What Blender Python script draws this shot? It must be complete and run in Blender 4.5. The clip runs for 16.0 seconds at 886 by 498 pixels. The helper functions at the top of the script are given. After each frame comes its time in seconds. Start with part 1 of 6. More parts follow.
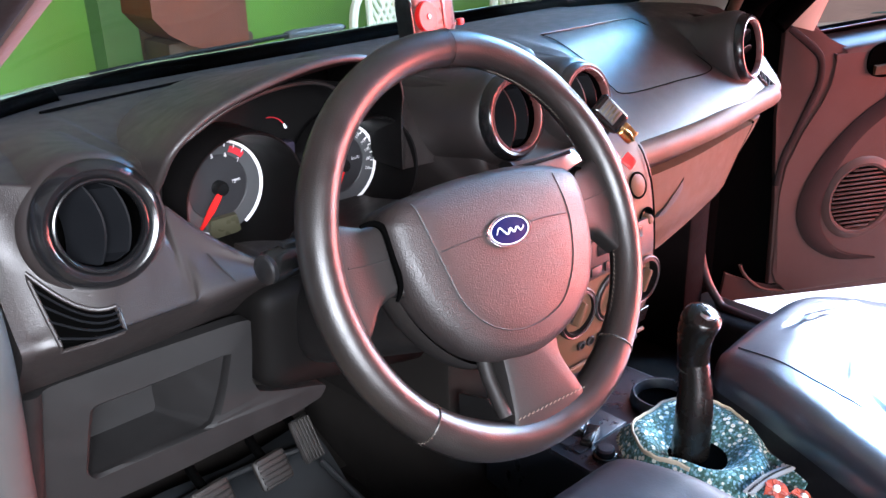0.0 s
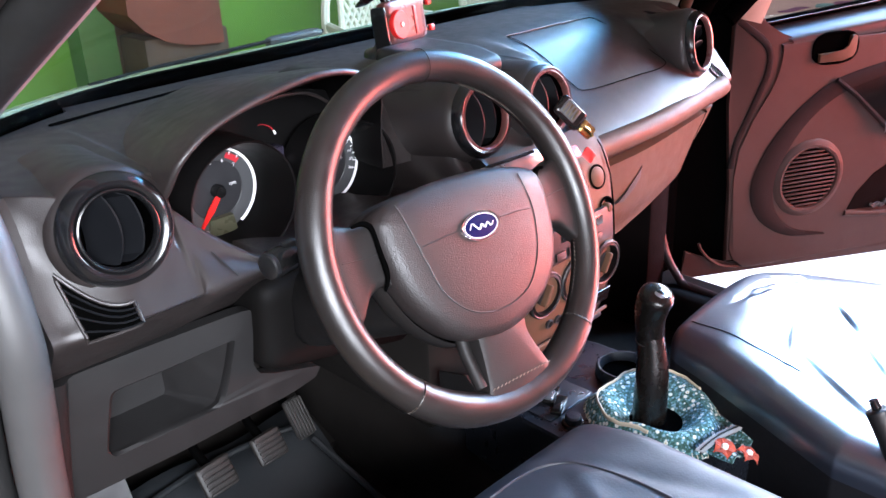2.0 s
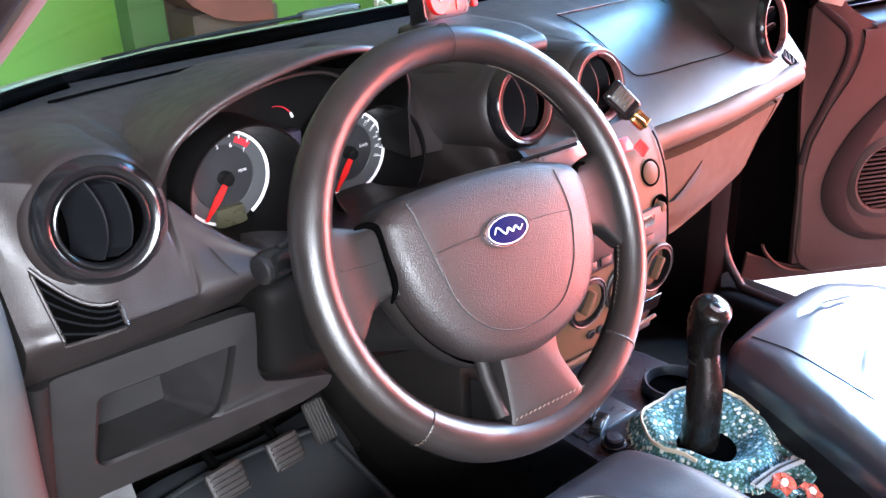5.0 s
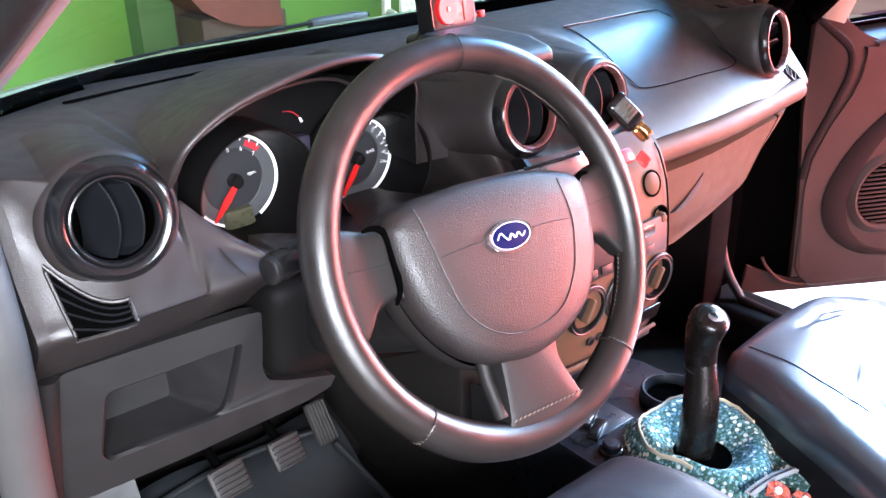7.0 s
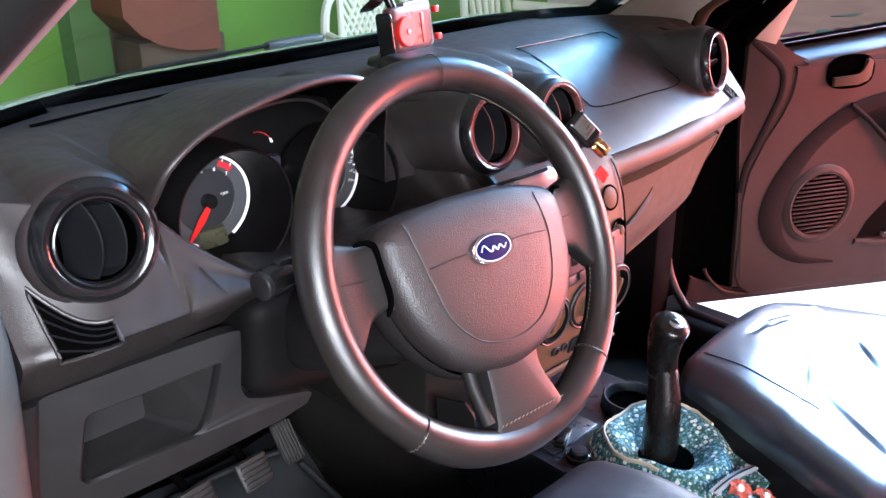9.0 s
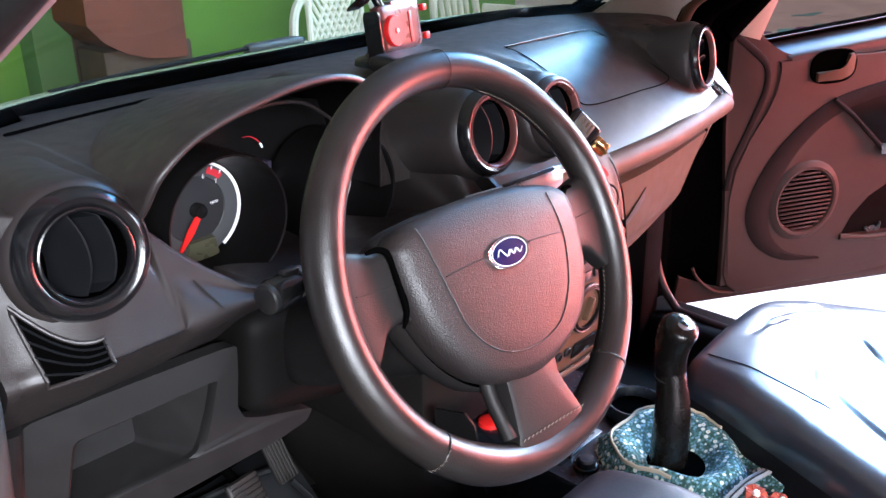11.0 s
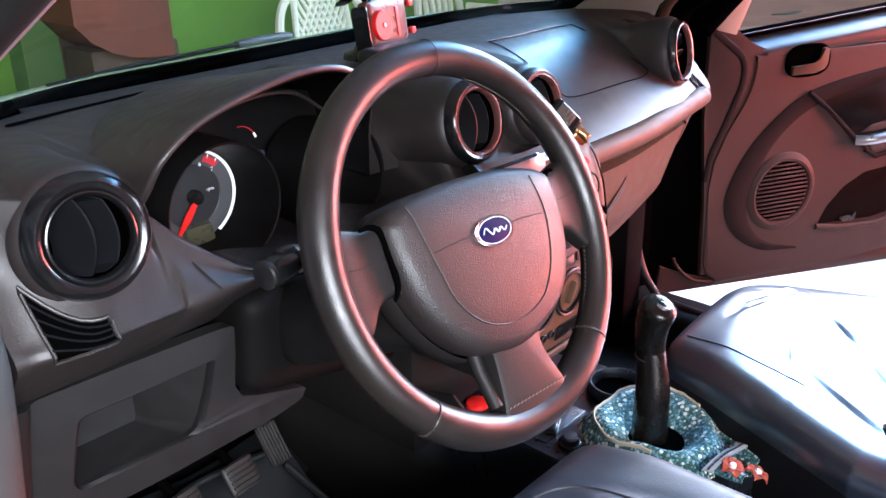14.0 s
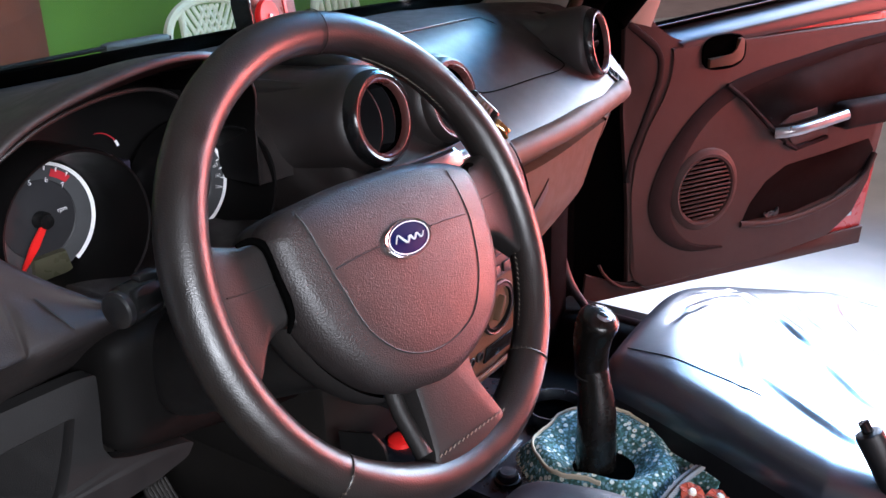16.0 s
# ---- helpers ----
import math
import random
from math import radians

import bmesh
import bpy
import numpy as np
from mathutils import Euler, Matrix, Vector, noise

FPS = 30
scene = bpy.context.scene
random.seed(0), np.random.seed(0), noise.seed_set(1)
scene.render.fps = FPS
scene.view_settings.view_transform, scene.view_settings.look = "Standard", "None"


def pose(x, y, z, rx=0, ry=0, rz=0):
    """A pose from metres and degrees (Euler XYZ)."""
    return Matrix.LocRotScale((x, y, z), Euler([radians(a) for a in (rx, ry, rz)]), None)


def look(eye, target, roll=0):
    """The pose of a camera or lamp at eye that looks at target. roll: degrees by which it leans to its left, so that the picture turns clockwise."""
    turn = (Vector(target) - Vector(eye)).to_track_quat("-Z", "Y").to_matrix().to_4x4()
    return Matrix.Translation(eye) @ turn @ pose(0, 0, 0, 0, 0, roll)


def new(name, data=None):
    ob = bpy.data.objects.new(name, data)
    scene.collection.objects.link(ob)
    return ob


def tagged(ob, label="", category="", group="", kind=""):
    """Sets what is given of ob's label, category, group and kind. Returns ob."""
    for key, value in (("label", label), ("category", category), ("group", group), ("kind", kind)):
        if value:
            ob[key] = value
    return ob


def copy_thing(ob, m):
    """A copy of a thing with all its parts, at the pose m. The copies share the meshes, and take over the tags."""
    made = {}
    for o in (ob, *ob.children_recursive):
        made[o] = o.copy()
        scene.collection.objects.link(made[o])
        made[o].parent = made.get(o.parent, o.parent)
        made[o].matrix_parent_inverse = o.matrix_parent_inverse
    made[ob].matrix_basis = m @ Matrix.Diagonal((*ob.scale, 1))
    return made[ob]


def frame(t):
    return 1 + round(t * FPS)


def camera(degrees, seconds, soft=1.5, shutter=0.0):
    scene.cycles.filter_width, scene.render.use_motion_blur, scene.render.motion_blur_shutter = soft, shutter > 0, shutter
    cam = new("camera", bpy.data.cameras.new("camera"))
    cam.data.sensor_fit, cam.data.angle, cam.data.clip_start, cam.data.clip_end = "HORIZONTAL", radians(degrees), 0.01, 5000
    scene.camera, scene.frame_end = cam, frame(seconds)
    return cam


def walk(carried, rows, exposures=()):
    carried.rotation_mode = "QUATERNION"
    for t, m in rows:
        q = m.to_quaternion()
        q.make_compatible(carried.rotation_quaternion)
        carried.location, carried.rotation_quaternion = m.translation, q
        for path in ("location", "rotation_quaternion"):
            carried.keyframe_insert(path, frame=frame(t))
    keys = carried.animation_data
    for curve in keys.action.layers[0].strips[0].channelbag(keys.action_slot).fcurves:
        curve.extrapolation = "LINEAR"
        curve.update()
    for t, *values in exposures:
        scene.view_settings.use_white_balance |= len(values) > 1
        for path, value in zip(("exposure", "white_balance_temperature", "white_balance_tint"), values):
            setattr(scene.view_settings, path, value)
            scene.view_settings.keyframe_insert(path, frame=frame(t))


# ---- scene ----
cam = camera(52.6, 16.0)
PATH = [
    (0, (-0.919, -0.806, 1.257), (0.334, 0.544, 0.477), -1.6),
    (0.5, (-0.943, -0.818, 1.271), (0.32, 0.515, 0.478), -2.1),
    (1, (-0.98, -0.872, 1.3), (0.305, 0.43, 0.491), -3.2),
    (1.5, (-1.011, -0.895, 1.32), (0.297, 0.379, 0.502), -2.7),
    (2, (-0.991, -0.875, 1.314), (0.29, 0.423, 0.494), -2.4),
    (2.5, (-0.932, -0.851, 1.302), (0.285, 0.506, 0.48), -2.6),
    (3, (-0.894, -0.833, 1.292), (0.306, 0.537, 0.466), -3.3),
    (3.5, (-0.883, -0.81, 1.278), (0.312, 0.562, 0.448), -2.7),
    (4, (-0.879, -0.807, 1.278), (0.316, 0.559, 0.437), -2.7),
    (6.5, (-0.896, -0.828, 1.29), (0.255, 0.567, 0.436), -1.5),
    (7, (-0.899, -0.828, 1.288), (0.281, 0.556, 0.454), -1.2),
    (7.5, (-0.92, -0.82, 1.289), (0.32, 0.511, 0.459), -1.2),
    (8, (-0.947, -0.817, 1.305), (0.338, 0.481, 0.491), -0.6),
    (8.5, (-0.973, -0.82, 1.3), (0.344, 0.459, 0.506), -0.7),
    (9, (-0.954, -0.814, 1.292), (0.351, 0.478, 0.501), -0.5),
    (11.5, (-0.9529, -0.7482, 1.2586), (0.4213, 0.4760, 0.4757), -1.11),
    (12, (-0.9778, -0.7703, 1.2376), (0.4044, 0.4389, 0.4457), -0.91),
    (12.5, (-0.9997, -0.7784, 1.2667), (0.3825, 0.4229, 0.4628), -0.01),
    (13, (-0.9917, -0.7773, 1.2767), (0.3784, 0.4358, 0.4708), -0.21),
    (13.5, (-0.9877, -0.7853, 1.2677), (0.3845, 0.4399, 0.4808), -0.71),
    (14, (-0.9907, -0.7833, 1.2717), (0.3925, 0.4339, 0.4938), -1.11),
    (14.5, (-0.9748, -0.7703, 1.2586), (0.4175, 0.4450, 0.4957), -0.71),
    (15, (-0.9480, -0.7632, 1.2086), (0.4845, 0.4172, 0.4635), -1.30),
    (15.5, (-0.9300, -0.7581, 1.2145), (0.5367, 0.3844, 0.4764), -2.00),
    (16, (-0.8792, -0.6959, 1.2044), (0.6346, 0.3808, 0.4651), -2.09),
]
walk(cam, [(t, look(eye, target, roll)) for t, eye, target, roll in PATH], exposures=[(0.0, -0.98, 6000, 12), (1.5, -1.12, 6000, 12), (3.5, -0.88, 6000, 12), (7.0, -0.66, 6000, 12), (7.5, -0.9, 6000, 12), (8.0, -1.0, 6000, 12), (9.0, -1.16, 6000, 12), (13.0, -1.36, 6000, 12), (14.0, -1.41, 6000, 12), (14.5, -1.46, 6000, 12), (15.0, -1.62, 6000, 12), (15.5, -1.74, 6000, 12), (16.0, -1.95, 6000, 12)])

# ---------------------------------------------------------------- light
world = bpy.data.worlds.new("sky")
scene.world = world
world.use_nodes = True
wn = world.node_tree.nodes
sky = wn.new("ShaderNodeTexSky")
sky.sky_type, sky.sun_disc = "NISHITA", False
sky.sun_elevation, sky.sun_rotation = radians(52), radians(135)
world.node_tree.links.new(sky.outputs[0], wn["Background"].inputs[0])
wn["Background"].inputs[1].default_value = 0.06


def lamp(name, kind, m, energy, colour, **more):
    data = bpy.data.lights.new(name, kind)
    data.energy, data.color = energy, colour
    if kind == "AREA":
        data.shape, data.size, data.size_y = "RECTANGLE", more["size"], more["size_y"]
        data.spread = radians(more.get("spread", 180))
    else:
        data.angle = radians(more["angle"])
    ob = new(name, data)
    ob.matrix_world = m
    return ob


lamp("sun", "SUN", look((3, -3, 4.2), (0, 0, 0)), 4.0, (1.0, 0.95, 0.86), angle=0.6)
# sunlit yard and blue sky past the garage roof's open edge, beyond the passenger door
lamp("daylight_side", "AREA", look((2.45, -0.25, 1.66), (0.4, -0.3, 0.7)), 410, (0.78, 0.89, 1.0), size=2.4, size_y=0.9, spread=120)
lamp("skylight_side", "AREA", look((2.40, -0.25, 2.42), (0.4, -0.3, 0.8)), 280, (0.17, 0.50, 1.0), size=2.4, size_y=0.75, spread=120)
# red lamp added at the rear right; what reddens the light is unseen
lamp("red_fill_rear", "AREA", look((2.0, -1.35, 0.85), (0.0, -0.1, 0.85)), 85, (1.0, 0.19, 0.155), size=0.7, size_y=0.7, spread=80)
# fill lamp added behind the driver's side; the daylight's opening is unseen
lamp("daylight_left_fill", "AREA", look((-1.75, -3.2, 2.02), (-0.6, 0.0, 0.95)), 285, (0.97, 0.98, 1.0), size=2.0, size_y=1.2, spread=90)

# ---------------------------------------------------------------- materials
def material(name, colour, rough=0.5, metal=0.0, spec=0.5, grain=0.0, grain_scale=400.0, mottle=0.08, mottle_scale=9.0, coat=0.0, rough_var=0.06, leather=False, coat_rough=0.05):
    m = bpy.data.materials.new(name)
    m.use_nodes = True
    nt = m.node_tree
    n, l = nt.nodes, nt.links
    b = n["Principled BSDF"]
    b.inputs["Metallic"].default_value = metal
    b.inputs["Specular IOR Level"].default_value = spec
    b.inputs["Coat Weight"].default_value = coat
    b.inputs["Coat Roughness"].default_value = coat_rough
    tc = n.new("ShaderNodeTexCoord")
    big = n.new("ShaderNodeTexNoise")
    big.inputs["Scale"].default_value, big.inputs["Detail"].default_value = mottle_scale, 6.0
    l.new(tc.outputs["Object"], big.inputs["Vector"])
    ramp = n.new("ShaderNodeMapRange")
    ramp.inputs[1].default_value, ramp.inputs[2].default_value = 0.3, 0.7
    ramp.inputs[3].default_value, ramp.inputs[4].default_value = 1 - mottle, 1 + mottle
    l.new(big.outputs[0], ramp.inputs[0])
    mul = n.new("ShaderNodeVectorMath")
    mul.operation = "SCALE"
    mul.inputs[0].default_value = colour
    l.new(ramp.outputs[0], mul.inputs["Scale"])
    l.new(mul.outputs[0], b.inputs["Base Color"])
    rr = n.new("ShaderNodeMapRange")
    rr.inputs[1].default_value, rr.inputs[2].default_value = 0.3, 0.7
    rr.inputs[3].default_value, rr.inputs[4].default_value = max(0.02, rough - rough_var), min(1, rough + rough_var)
    mid = n.new("ShaderNodeTexNoise")
    mid.inputs["Scale"].default_value, mid.inputs["Detail"].default_value = mottle_scale * 5, 5.0
    l.new(tc.outputs["Object"], mid.inputs["Vector"])
    l.new(mid.outputs[0], rr.inputs[0])
    l.new(rr.outputs[0], b.inputs["Roughness"])
    if grain:
        bump = n.new("ShaderNodeBump")
        bump.inputs["Strength"].default_value, bump.inputs["Distance"].default_value = grain, 0.0006
        if leather:
            fine = n.new("ShaderNodeTexVoronoi")
            fine.feature = "SMOOTH_F1"
        else:
            fine = n.new("ShaderNodeTexNoise")
            fine.inputs["Detail"].default_value = 3.0
        fine.inputs["Scale"].default_value = grain_scale
        l.new(tc.outputs["Object"], fine.inputs["Vector"])
        l.new(fine.outputs[0], bump.inputs["Height"])
        l.new(bump.outputs[0], b.inputs["Normal"])
    return m


def glass(name, tint, gloss=1.0):
    m = bpy.data.materials.new(name)
    m.use_nodes = True
    nt = m.node_tree
    n, l = nt.nodes, nt.links
    n.remove(n["Principled BSDF"])
    tr, gl, mix, fr = n.new("ShaderNodeBsdfTransparent"), n.new("ShaderNodeBsdfGlossy"), n.new("ShaderNodeMixShader"), n.new("ShaderNodeLayerWeight")
    tr.inputs[0].default_value = (*tint, 1)
    gl.inputs["Roughness"].default_value = 0.02
    gl.inputs[0].default_value = (gloss, gloss, gloss, 1)
    fr.inputs[0].default_value = 0.5
    up = n.new("ShaderNodeMath")
    up.operation = "POWER"
    up.inputs[1].default_value = 4.0
    rng = n.new("ShaderNodeMapRange")
    rng.inputs[3].default_value, rng.inputs[4].default_value = 0.02, 0.28
    l.new(fr.outputs["Facing"], up.inputs[0])
    l.new(up.outputs[0], rng.inputs[0])
    l.new(rng.outputs[0], mix.inputs[0])
    l.new(tr.outputs[0], mix.inputs[1])
    l.new(gl.outputs[0], mix.inputs[2])
    l.new(mix.outputs[0], n["Material Output"].inputs[0])
    return m


def floral(name):
    m = material(name, (0.04, 0.12, 0.10), 0.9, grain=0.8, grain_scale=1500)
    nt = m.node_tree
    n, l = nt.nodes, nt.links
    b = n["Principled BSDF"]
    tc = n.new("ShaderNodeTexCoord")

    def dots(scale, edge, wobble):
        vo = n.new("ShaderNodeTexVoronoi")
        vo.inputs["Scale"].default_value, vo.inputs["Randomness"].default_value = scale, wobble
        l.new(tc.outputs["Object"], vo.inputs["Vector"])
        r = n.new("ShaderNodeMapRange")
        r.inputs[1].default_value, r.inputs[2].default_value = edge, edge * 0.8
        l.new(vo.outputs["Distance"], r.inputs[0])
        return r.outputs[0]

    noise_tex = n.new("ShaderNodeTexNoise")
    noise_tex.inputs["Scale"].default_value, noise_tex.inputs["Detail"].default_value = 240, 4
    l.new(tc.outputs["Object"], noise_tex.inputs["Vector"])
    ramp = n.new("ShaderNodeValToRGB")
    el = ramp.color_ramp.elements
    el[0].position, el[0].color = 0.38, (0.012, 0.05, 0.035, 1)
    el[1].position, el[1].color = 0.62, (0.06, 0.17, 0.17, 1)
    mid = ramp.color_ramp.elements.new(0.5)
    mid.color = (0.025, 0.075, 0.07, 1)
    l.new(noise_tex.outputs[0], ramp.inputs[0])
    last = ramp.outputs[0]
    for scale, edge, colour in ((190, 0.42, (0.15, 0.28, 0.34, 1)), (98, 0.33, (0.56, 0.60, 0.55, 1)), (98, 0.09, (0.45, 0.30, 0.06, 1))):
        mx = n.new("ShaderNodeMix")
        mx.data_type = "RGBA"
        l.new(dots(scale, edge, 0.9), mx.inputs[0])
        l.new(last, mx.inputs[6])
        mx.inputs[7].default_value = colour
        last = mx.outputs[2]
    l.new(last, b.inputs["Base Color"])
    return m


M_DASH = material("dash_plastic", (0.0180, 0.0143, 0.0136), 0.42, spec=0.5, grain=0.5, grain_scale=850)
M_LOWER = material("lower_plastic", (0.0080, 0.0075, 0.0075), 0.58, spec=0.35, grain=0.5, grain_scale=900, mottle=0.12)
M_DARK = material("dark_plastic", (0.0062, 0.0056, 0.0055), 0.5, grain=0.3, grain_scale=900)
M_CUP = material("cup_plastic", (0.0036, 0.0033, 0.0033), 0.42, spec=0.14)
M_SHROUD = material("shroud_plastic", (0.0040, 0.0036, 0.0034), 0.6, spec=0.12, grain=0.3, grain_scale=900)
M_BEZEL = material("bezel_plastic", (0.006, 0.006, 0.0065), 0.20, grain=0.0)
M_VANE = material("vane_plastic", (0.0050, 0.0054, 0.0064), 0.45, spec=0.10)
M_STACK = material("stack_plastic", (0.074, 0.0375, 0.0215), 0.58, spec=0.22, grain=0.2, grain_scale=900, mottle=0.1)
M_LEATHER = material("wheel_leather", (0.0100, 0.0082, 0.0074), 0.34, grain=0.26, grain_scale=950, leather=True)
M_HUB = material("hub_plastic", (0.0150, 0.0120, 0.0117), 0.47, spec=0.42, grain=0.58, grain_scale=850, leather=True)
M_SPOKE = material("spoke_leather", (0.0090, 0.0078, 0.0074), 0.50, spec=0.32, grain=0.30, grain_scale=900, leather=True)
M_SEAT = material("seat_leather", (0.014, 0.017, 0.026), 0.40, spec=0.75, coat=0.95, coat_rough=0.24, grain=0.15, grain_scale=380, leather=True)
M_SEAT.node_tree.nodes["Principled BSDF"].inputs["Coat IOR"].default_value = 1.8
# same leather with less gloss, to keep daylight glare off the driver's seat
M_SEAT_DULL = material("dulled_seat_leather", (0.014, 0.0155, 0.021), 0.48, spec=0.6, grain=0.2, grain_scale=380, leather=True)
# side vinyl darkened, since it faces away from the daylight
M_SEAT_SIDE = material("seat_side_vinyl_shaded", (0.0075, 0.0075, 0.009), 0.55, spec=0.25, grain=0.2, grain_scale=300, leather=True)
M_DOOR = material("door_plastic", (0.047, 0.0250, 0.0220), 0.55, spec=0.14, grain=0.3, grain_scale=800, mottle=0.08)
M_DOOR_DARK = material("door_insert", (0.0150, 0.0100, 0.0100), 0.8, spec=0.06, grain=0.3, grain_scale=800)
M_DOOR_CLOTH = material("door_cloth", (0.013, 0.0068, 0.0064), 0.8, spec=0.1, grain=0.8, grain_scale=1400)
M_RUBBER = material("rubber", (0.008, 0.008, 0.008), 0.6)
M_SEAL = material("seal_rubber", (0.035, 0.022, 0.022), 0.35)
M_DOORSEAL = material("door_seal_rubber", (0.005, 0.004, 0.004), 0.7, spec=0.12)
# for black parts, and for gaps and recesses whose shade is painted
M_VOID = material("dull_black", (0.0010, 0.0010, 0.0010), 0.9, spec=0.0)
M_BLACK = material("black_gloss", (0.006, 0.006, 0.006), 0.20, spec=0.4)
M_KNOB = material("knob_leather", (0.0042, 0.0035, 0.0030), 0.26, spec=0.30)
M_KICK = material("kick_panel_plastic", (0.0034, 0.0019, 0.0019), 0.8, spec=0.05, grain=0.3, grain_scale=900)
M_SILL = material("door_sill_plastic", (0.022, 0.0150, 0.0150), 0.36, spec=0.40, rough_var=0.02)
M_CHROME = material("chrome", (0.75, 0.75, 0.76), 0.12, metal=1.0, rough_var=0.04, mottle=0.03)
M_SATIN = material("satin_silver", (0.36, 0.36, 0.37), 0.32, metal=0.9, mottle=0.05)
M_PAINT = material("red_car_paint", (0.42, 0.020, 0.016), 0.3, coat=0.8, mottle=0.06)
M_CARPET = material("carpet", (0.0105, 0.0090, 0.0080), 0.95, grain=1.0, grain_scale=700, spec=0.1)
M_MAT = material("floor_mat_rubber", (0.0105, 0.0122, 0.0138), 0.5, grain=0.3, grain_scale=300)
M_PEDAL = material("pedal_rubber", (0.013, 0.0108, 0.0095), 0.6, grain=0.4, mottle=0.4, mottle_scale=40)
M_STITCH = material("thread", (0.16, 0.135, 0.11), 0.8)
M_BLUE = material("badge_blue", (0.003, 0.006, 0.044), 0.45, spec=0.06)
M_DIAL = material("dial_face", (0.016, 0.016, 0.018), 0.5, mottle=0.05)
M_DIAL_GREY = material("dial_grey", (0.048, 0.050, 0.053), 0.5, mottle=0.05)
M_WHITE = material("white_print", (0.80, 0.80, 0.80), 0.5, mottle=0.03)
M_RED = material("needle_red", (0.62, 0.014, 0.012), 0.35, mottle=0.03)
M_RED_DARK = material("dial_red", (0.45, 0.02, 0.03), 0.5, mottle=0.03)
M_LCD = material("lcd_olive", (0.060, 0.058, 0.035), 0.3, mottle=0.05)
# purple reflection on the grey screen is put into this colour
M_DISPLAY = material("display_grey", (0.030, 0.026, 0.042), 0.22, mottle=0.05)
# red light glinting on the vent rings is put into this colour
M_RING_LIT = material("vent_ring_red_lit", (0.100, 0.038, 0.034), 0.30, mottle=0.04)
M_STALK_END = material("stalk_end_plastic", (0.0080, 0.0080, 0.0085), 0.34, grain=0.2, grain_scale=900)
M_FLORAL = floral("floral_cloth")
M_CREAM = material("cream_trim", (0.42, 0.36, 0.27), 0.9, grain=0.6, grain_scale=1500)
M_STRIPE = material("striped_trim", (0.25, 0.25, 0.25), 0.9)
M_FLOWER = material("flower_cloth", (0.34, 0.055, 0.028), 0.85, mottle=0.4, mottle_scale=90)
M_PEARL = material("pearl", (0.75, 0.70, 0.60), 0.25)
M_HOLDER = material("holder_red", (0.42, 0.05, 0.045), 0.32, mottle=0.08)
M_HOLDER_BROWN = material("holder_brown", (0.085, 0.032, 0.026), 0.30, mottle=0.1)
M_GOLD = material("brass", (0.42, 0.27, 0.10), 0.25, metal=1.0)
M_ORANGE = material("orange_plastic", (0.70, 0.13, 0.03), 0.35)
M_GREEN = material("green_wall_paint", (0.11, 0.255, 0.028), 0.7, grain=0.5, grain_scale=60, mottle=0.10, mottle_scale=2.5)
M_GREEN_DARK = material("green_pillar_paint", (0.075, 0.16, 0.045), 0.7, grain=0.5, grain_scale=60, mottle=0.12, mottle_scale=4)
M_BROWN = material("brown_plaster", (0.052, 0.028, 0.013), 0.8, grain=0.5, grain_scale=40, mottle=0.3, mottle_scale=4)
M_CLAY = material("orange_brown_cover", (0.125, 0.024, 0.006), 0.65, grain=0.4, grain_scale=50, mottle=0.25, mottle_scale=5)
M_CHAIR = material("white_chair_plastic", (0.78, 0.78, 0.66), 0.4, mottle=0.06)
M_CONCRETE = material("pale_concrete", (0.62, 0.52, 0.47), 0.9, grain=0.8, grain_scale=30, mottle=0.15, mottle_scale=3)
M_GARAGE = material("garage_floor", (0.22, 0.17, 0.13), 0.8, grain=0.6, grain_scale=30, mottle=0.25, mottle_scale=3)
M_CEIL = material("garage_ceiling", (0.50, 0.48, 0.45), 0.9, mottle=0.1)
M_PINK = material("pink_wall_paint", (0.66, 0.46, 0.41), 0.8, grain=0.5, grain_scale=40, mottle=0.2, mottle_scale=2)
M_UPPER_WALL = material("brown_grey_upper_wall", (0.20, 0.165, 0.145), 0.85, grain=0.5, grain_scale=40, mottle=0.2, mottle_scale=3)
M_PURPLE = material("purple_patch", (0.22, 0.10, 0.22), 0.8, mottle=0.4, mottle_scale=6)
M_TEAL = material("teal_patch", (0.16, 0.38, 0.38), 0.8, mottle=0.4, mottle_scale=6)
M_HEADLINE = material("headliner", (0.62, 0.57, 0.53), 0.9, grain=0.4, grain_scale=900)
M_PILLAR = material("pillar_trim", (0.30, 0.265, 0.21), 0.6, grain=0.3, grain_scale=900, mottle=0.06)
# grey trim with the red light on it put into the colour
M_PILLAR_RED_LIT = material("pillar_trim_red_lit", (0.19, 0.135, 0.125), 0.6, grain=0.3, grain_scale=900, mottle=0.06)
M_GREYTRIM = material("grey_trim", (0.056, 0.055, 0.055), 0.5, grain=0.3, grain_scale=900, mottle=0.08)
M_GLASS = glass("windscreen_glass", (0.90, 0.95, 0.90))
M_DOORGLASS = glass("door_glass", (0.94, 0.84, 0.83))
M_OLIVE_STRIP = material("olive_strip", (0.14, 0.15, 0.075), 0.6)
M_CONSOLE = material("console_plastic", (0.0085, 0.0100, 0.0140), 0.30, grain=0.2, grain_scale=900)


# ---------------------------------------------------------------- mesh helpers
def finish(bm, angle=38):
    bmesh.ops.remove_doubles(bm, verts=bm.verts[:], dist=1e-6)
    bmesh.ops.recalc_face_normals(bm, faces=bm.faces[:])
    lim = radians(angle)
    for f in bm.faces:
        f.smooth = True
    for e in bm.edges:
        if len(e.link_faces) == 2 and e.calc_face_angle(0) > lim:
            e.smooth = False
    return bm


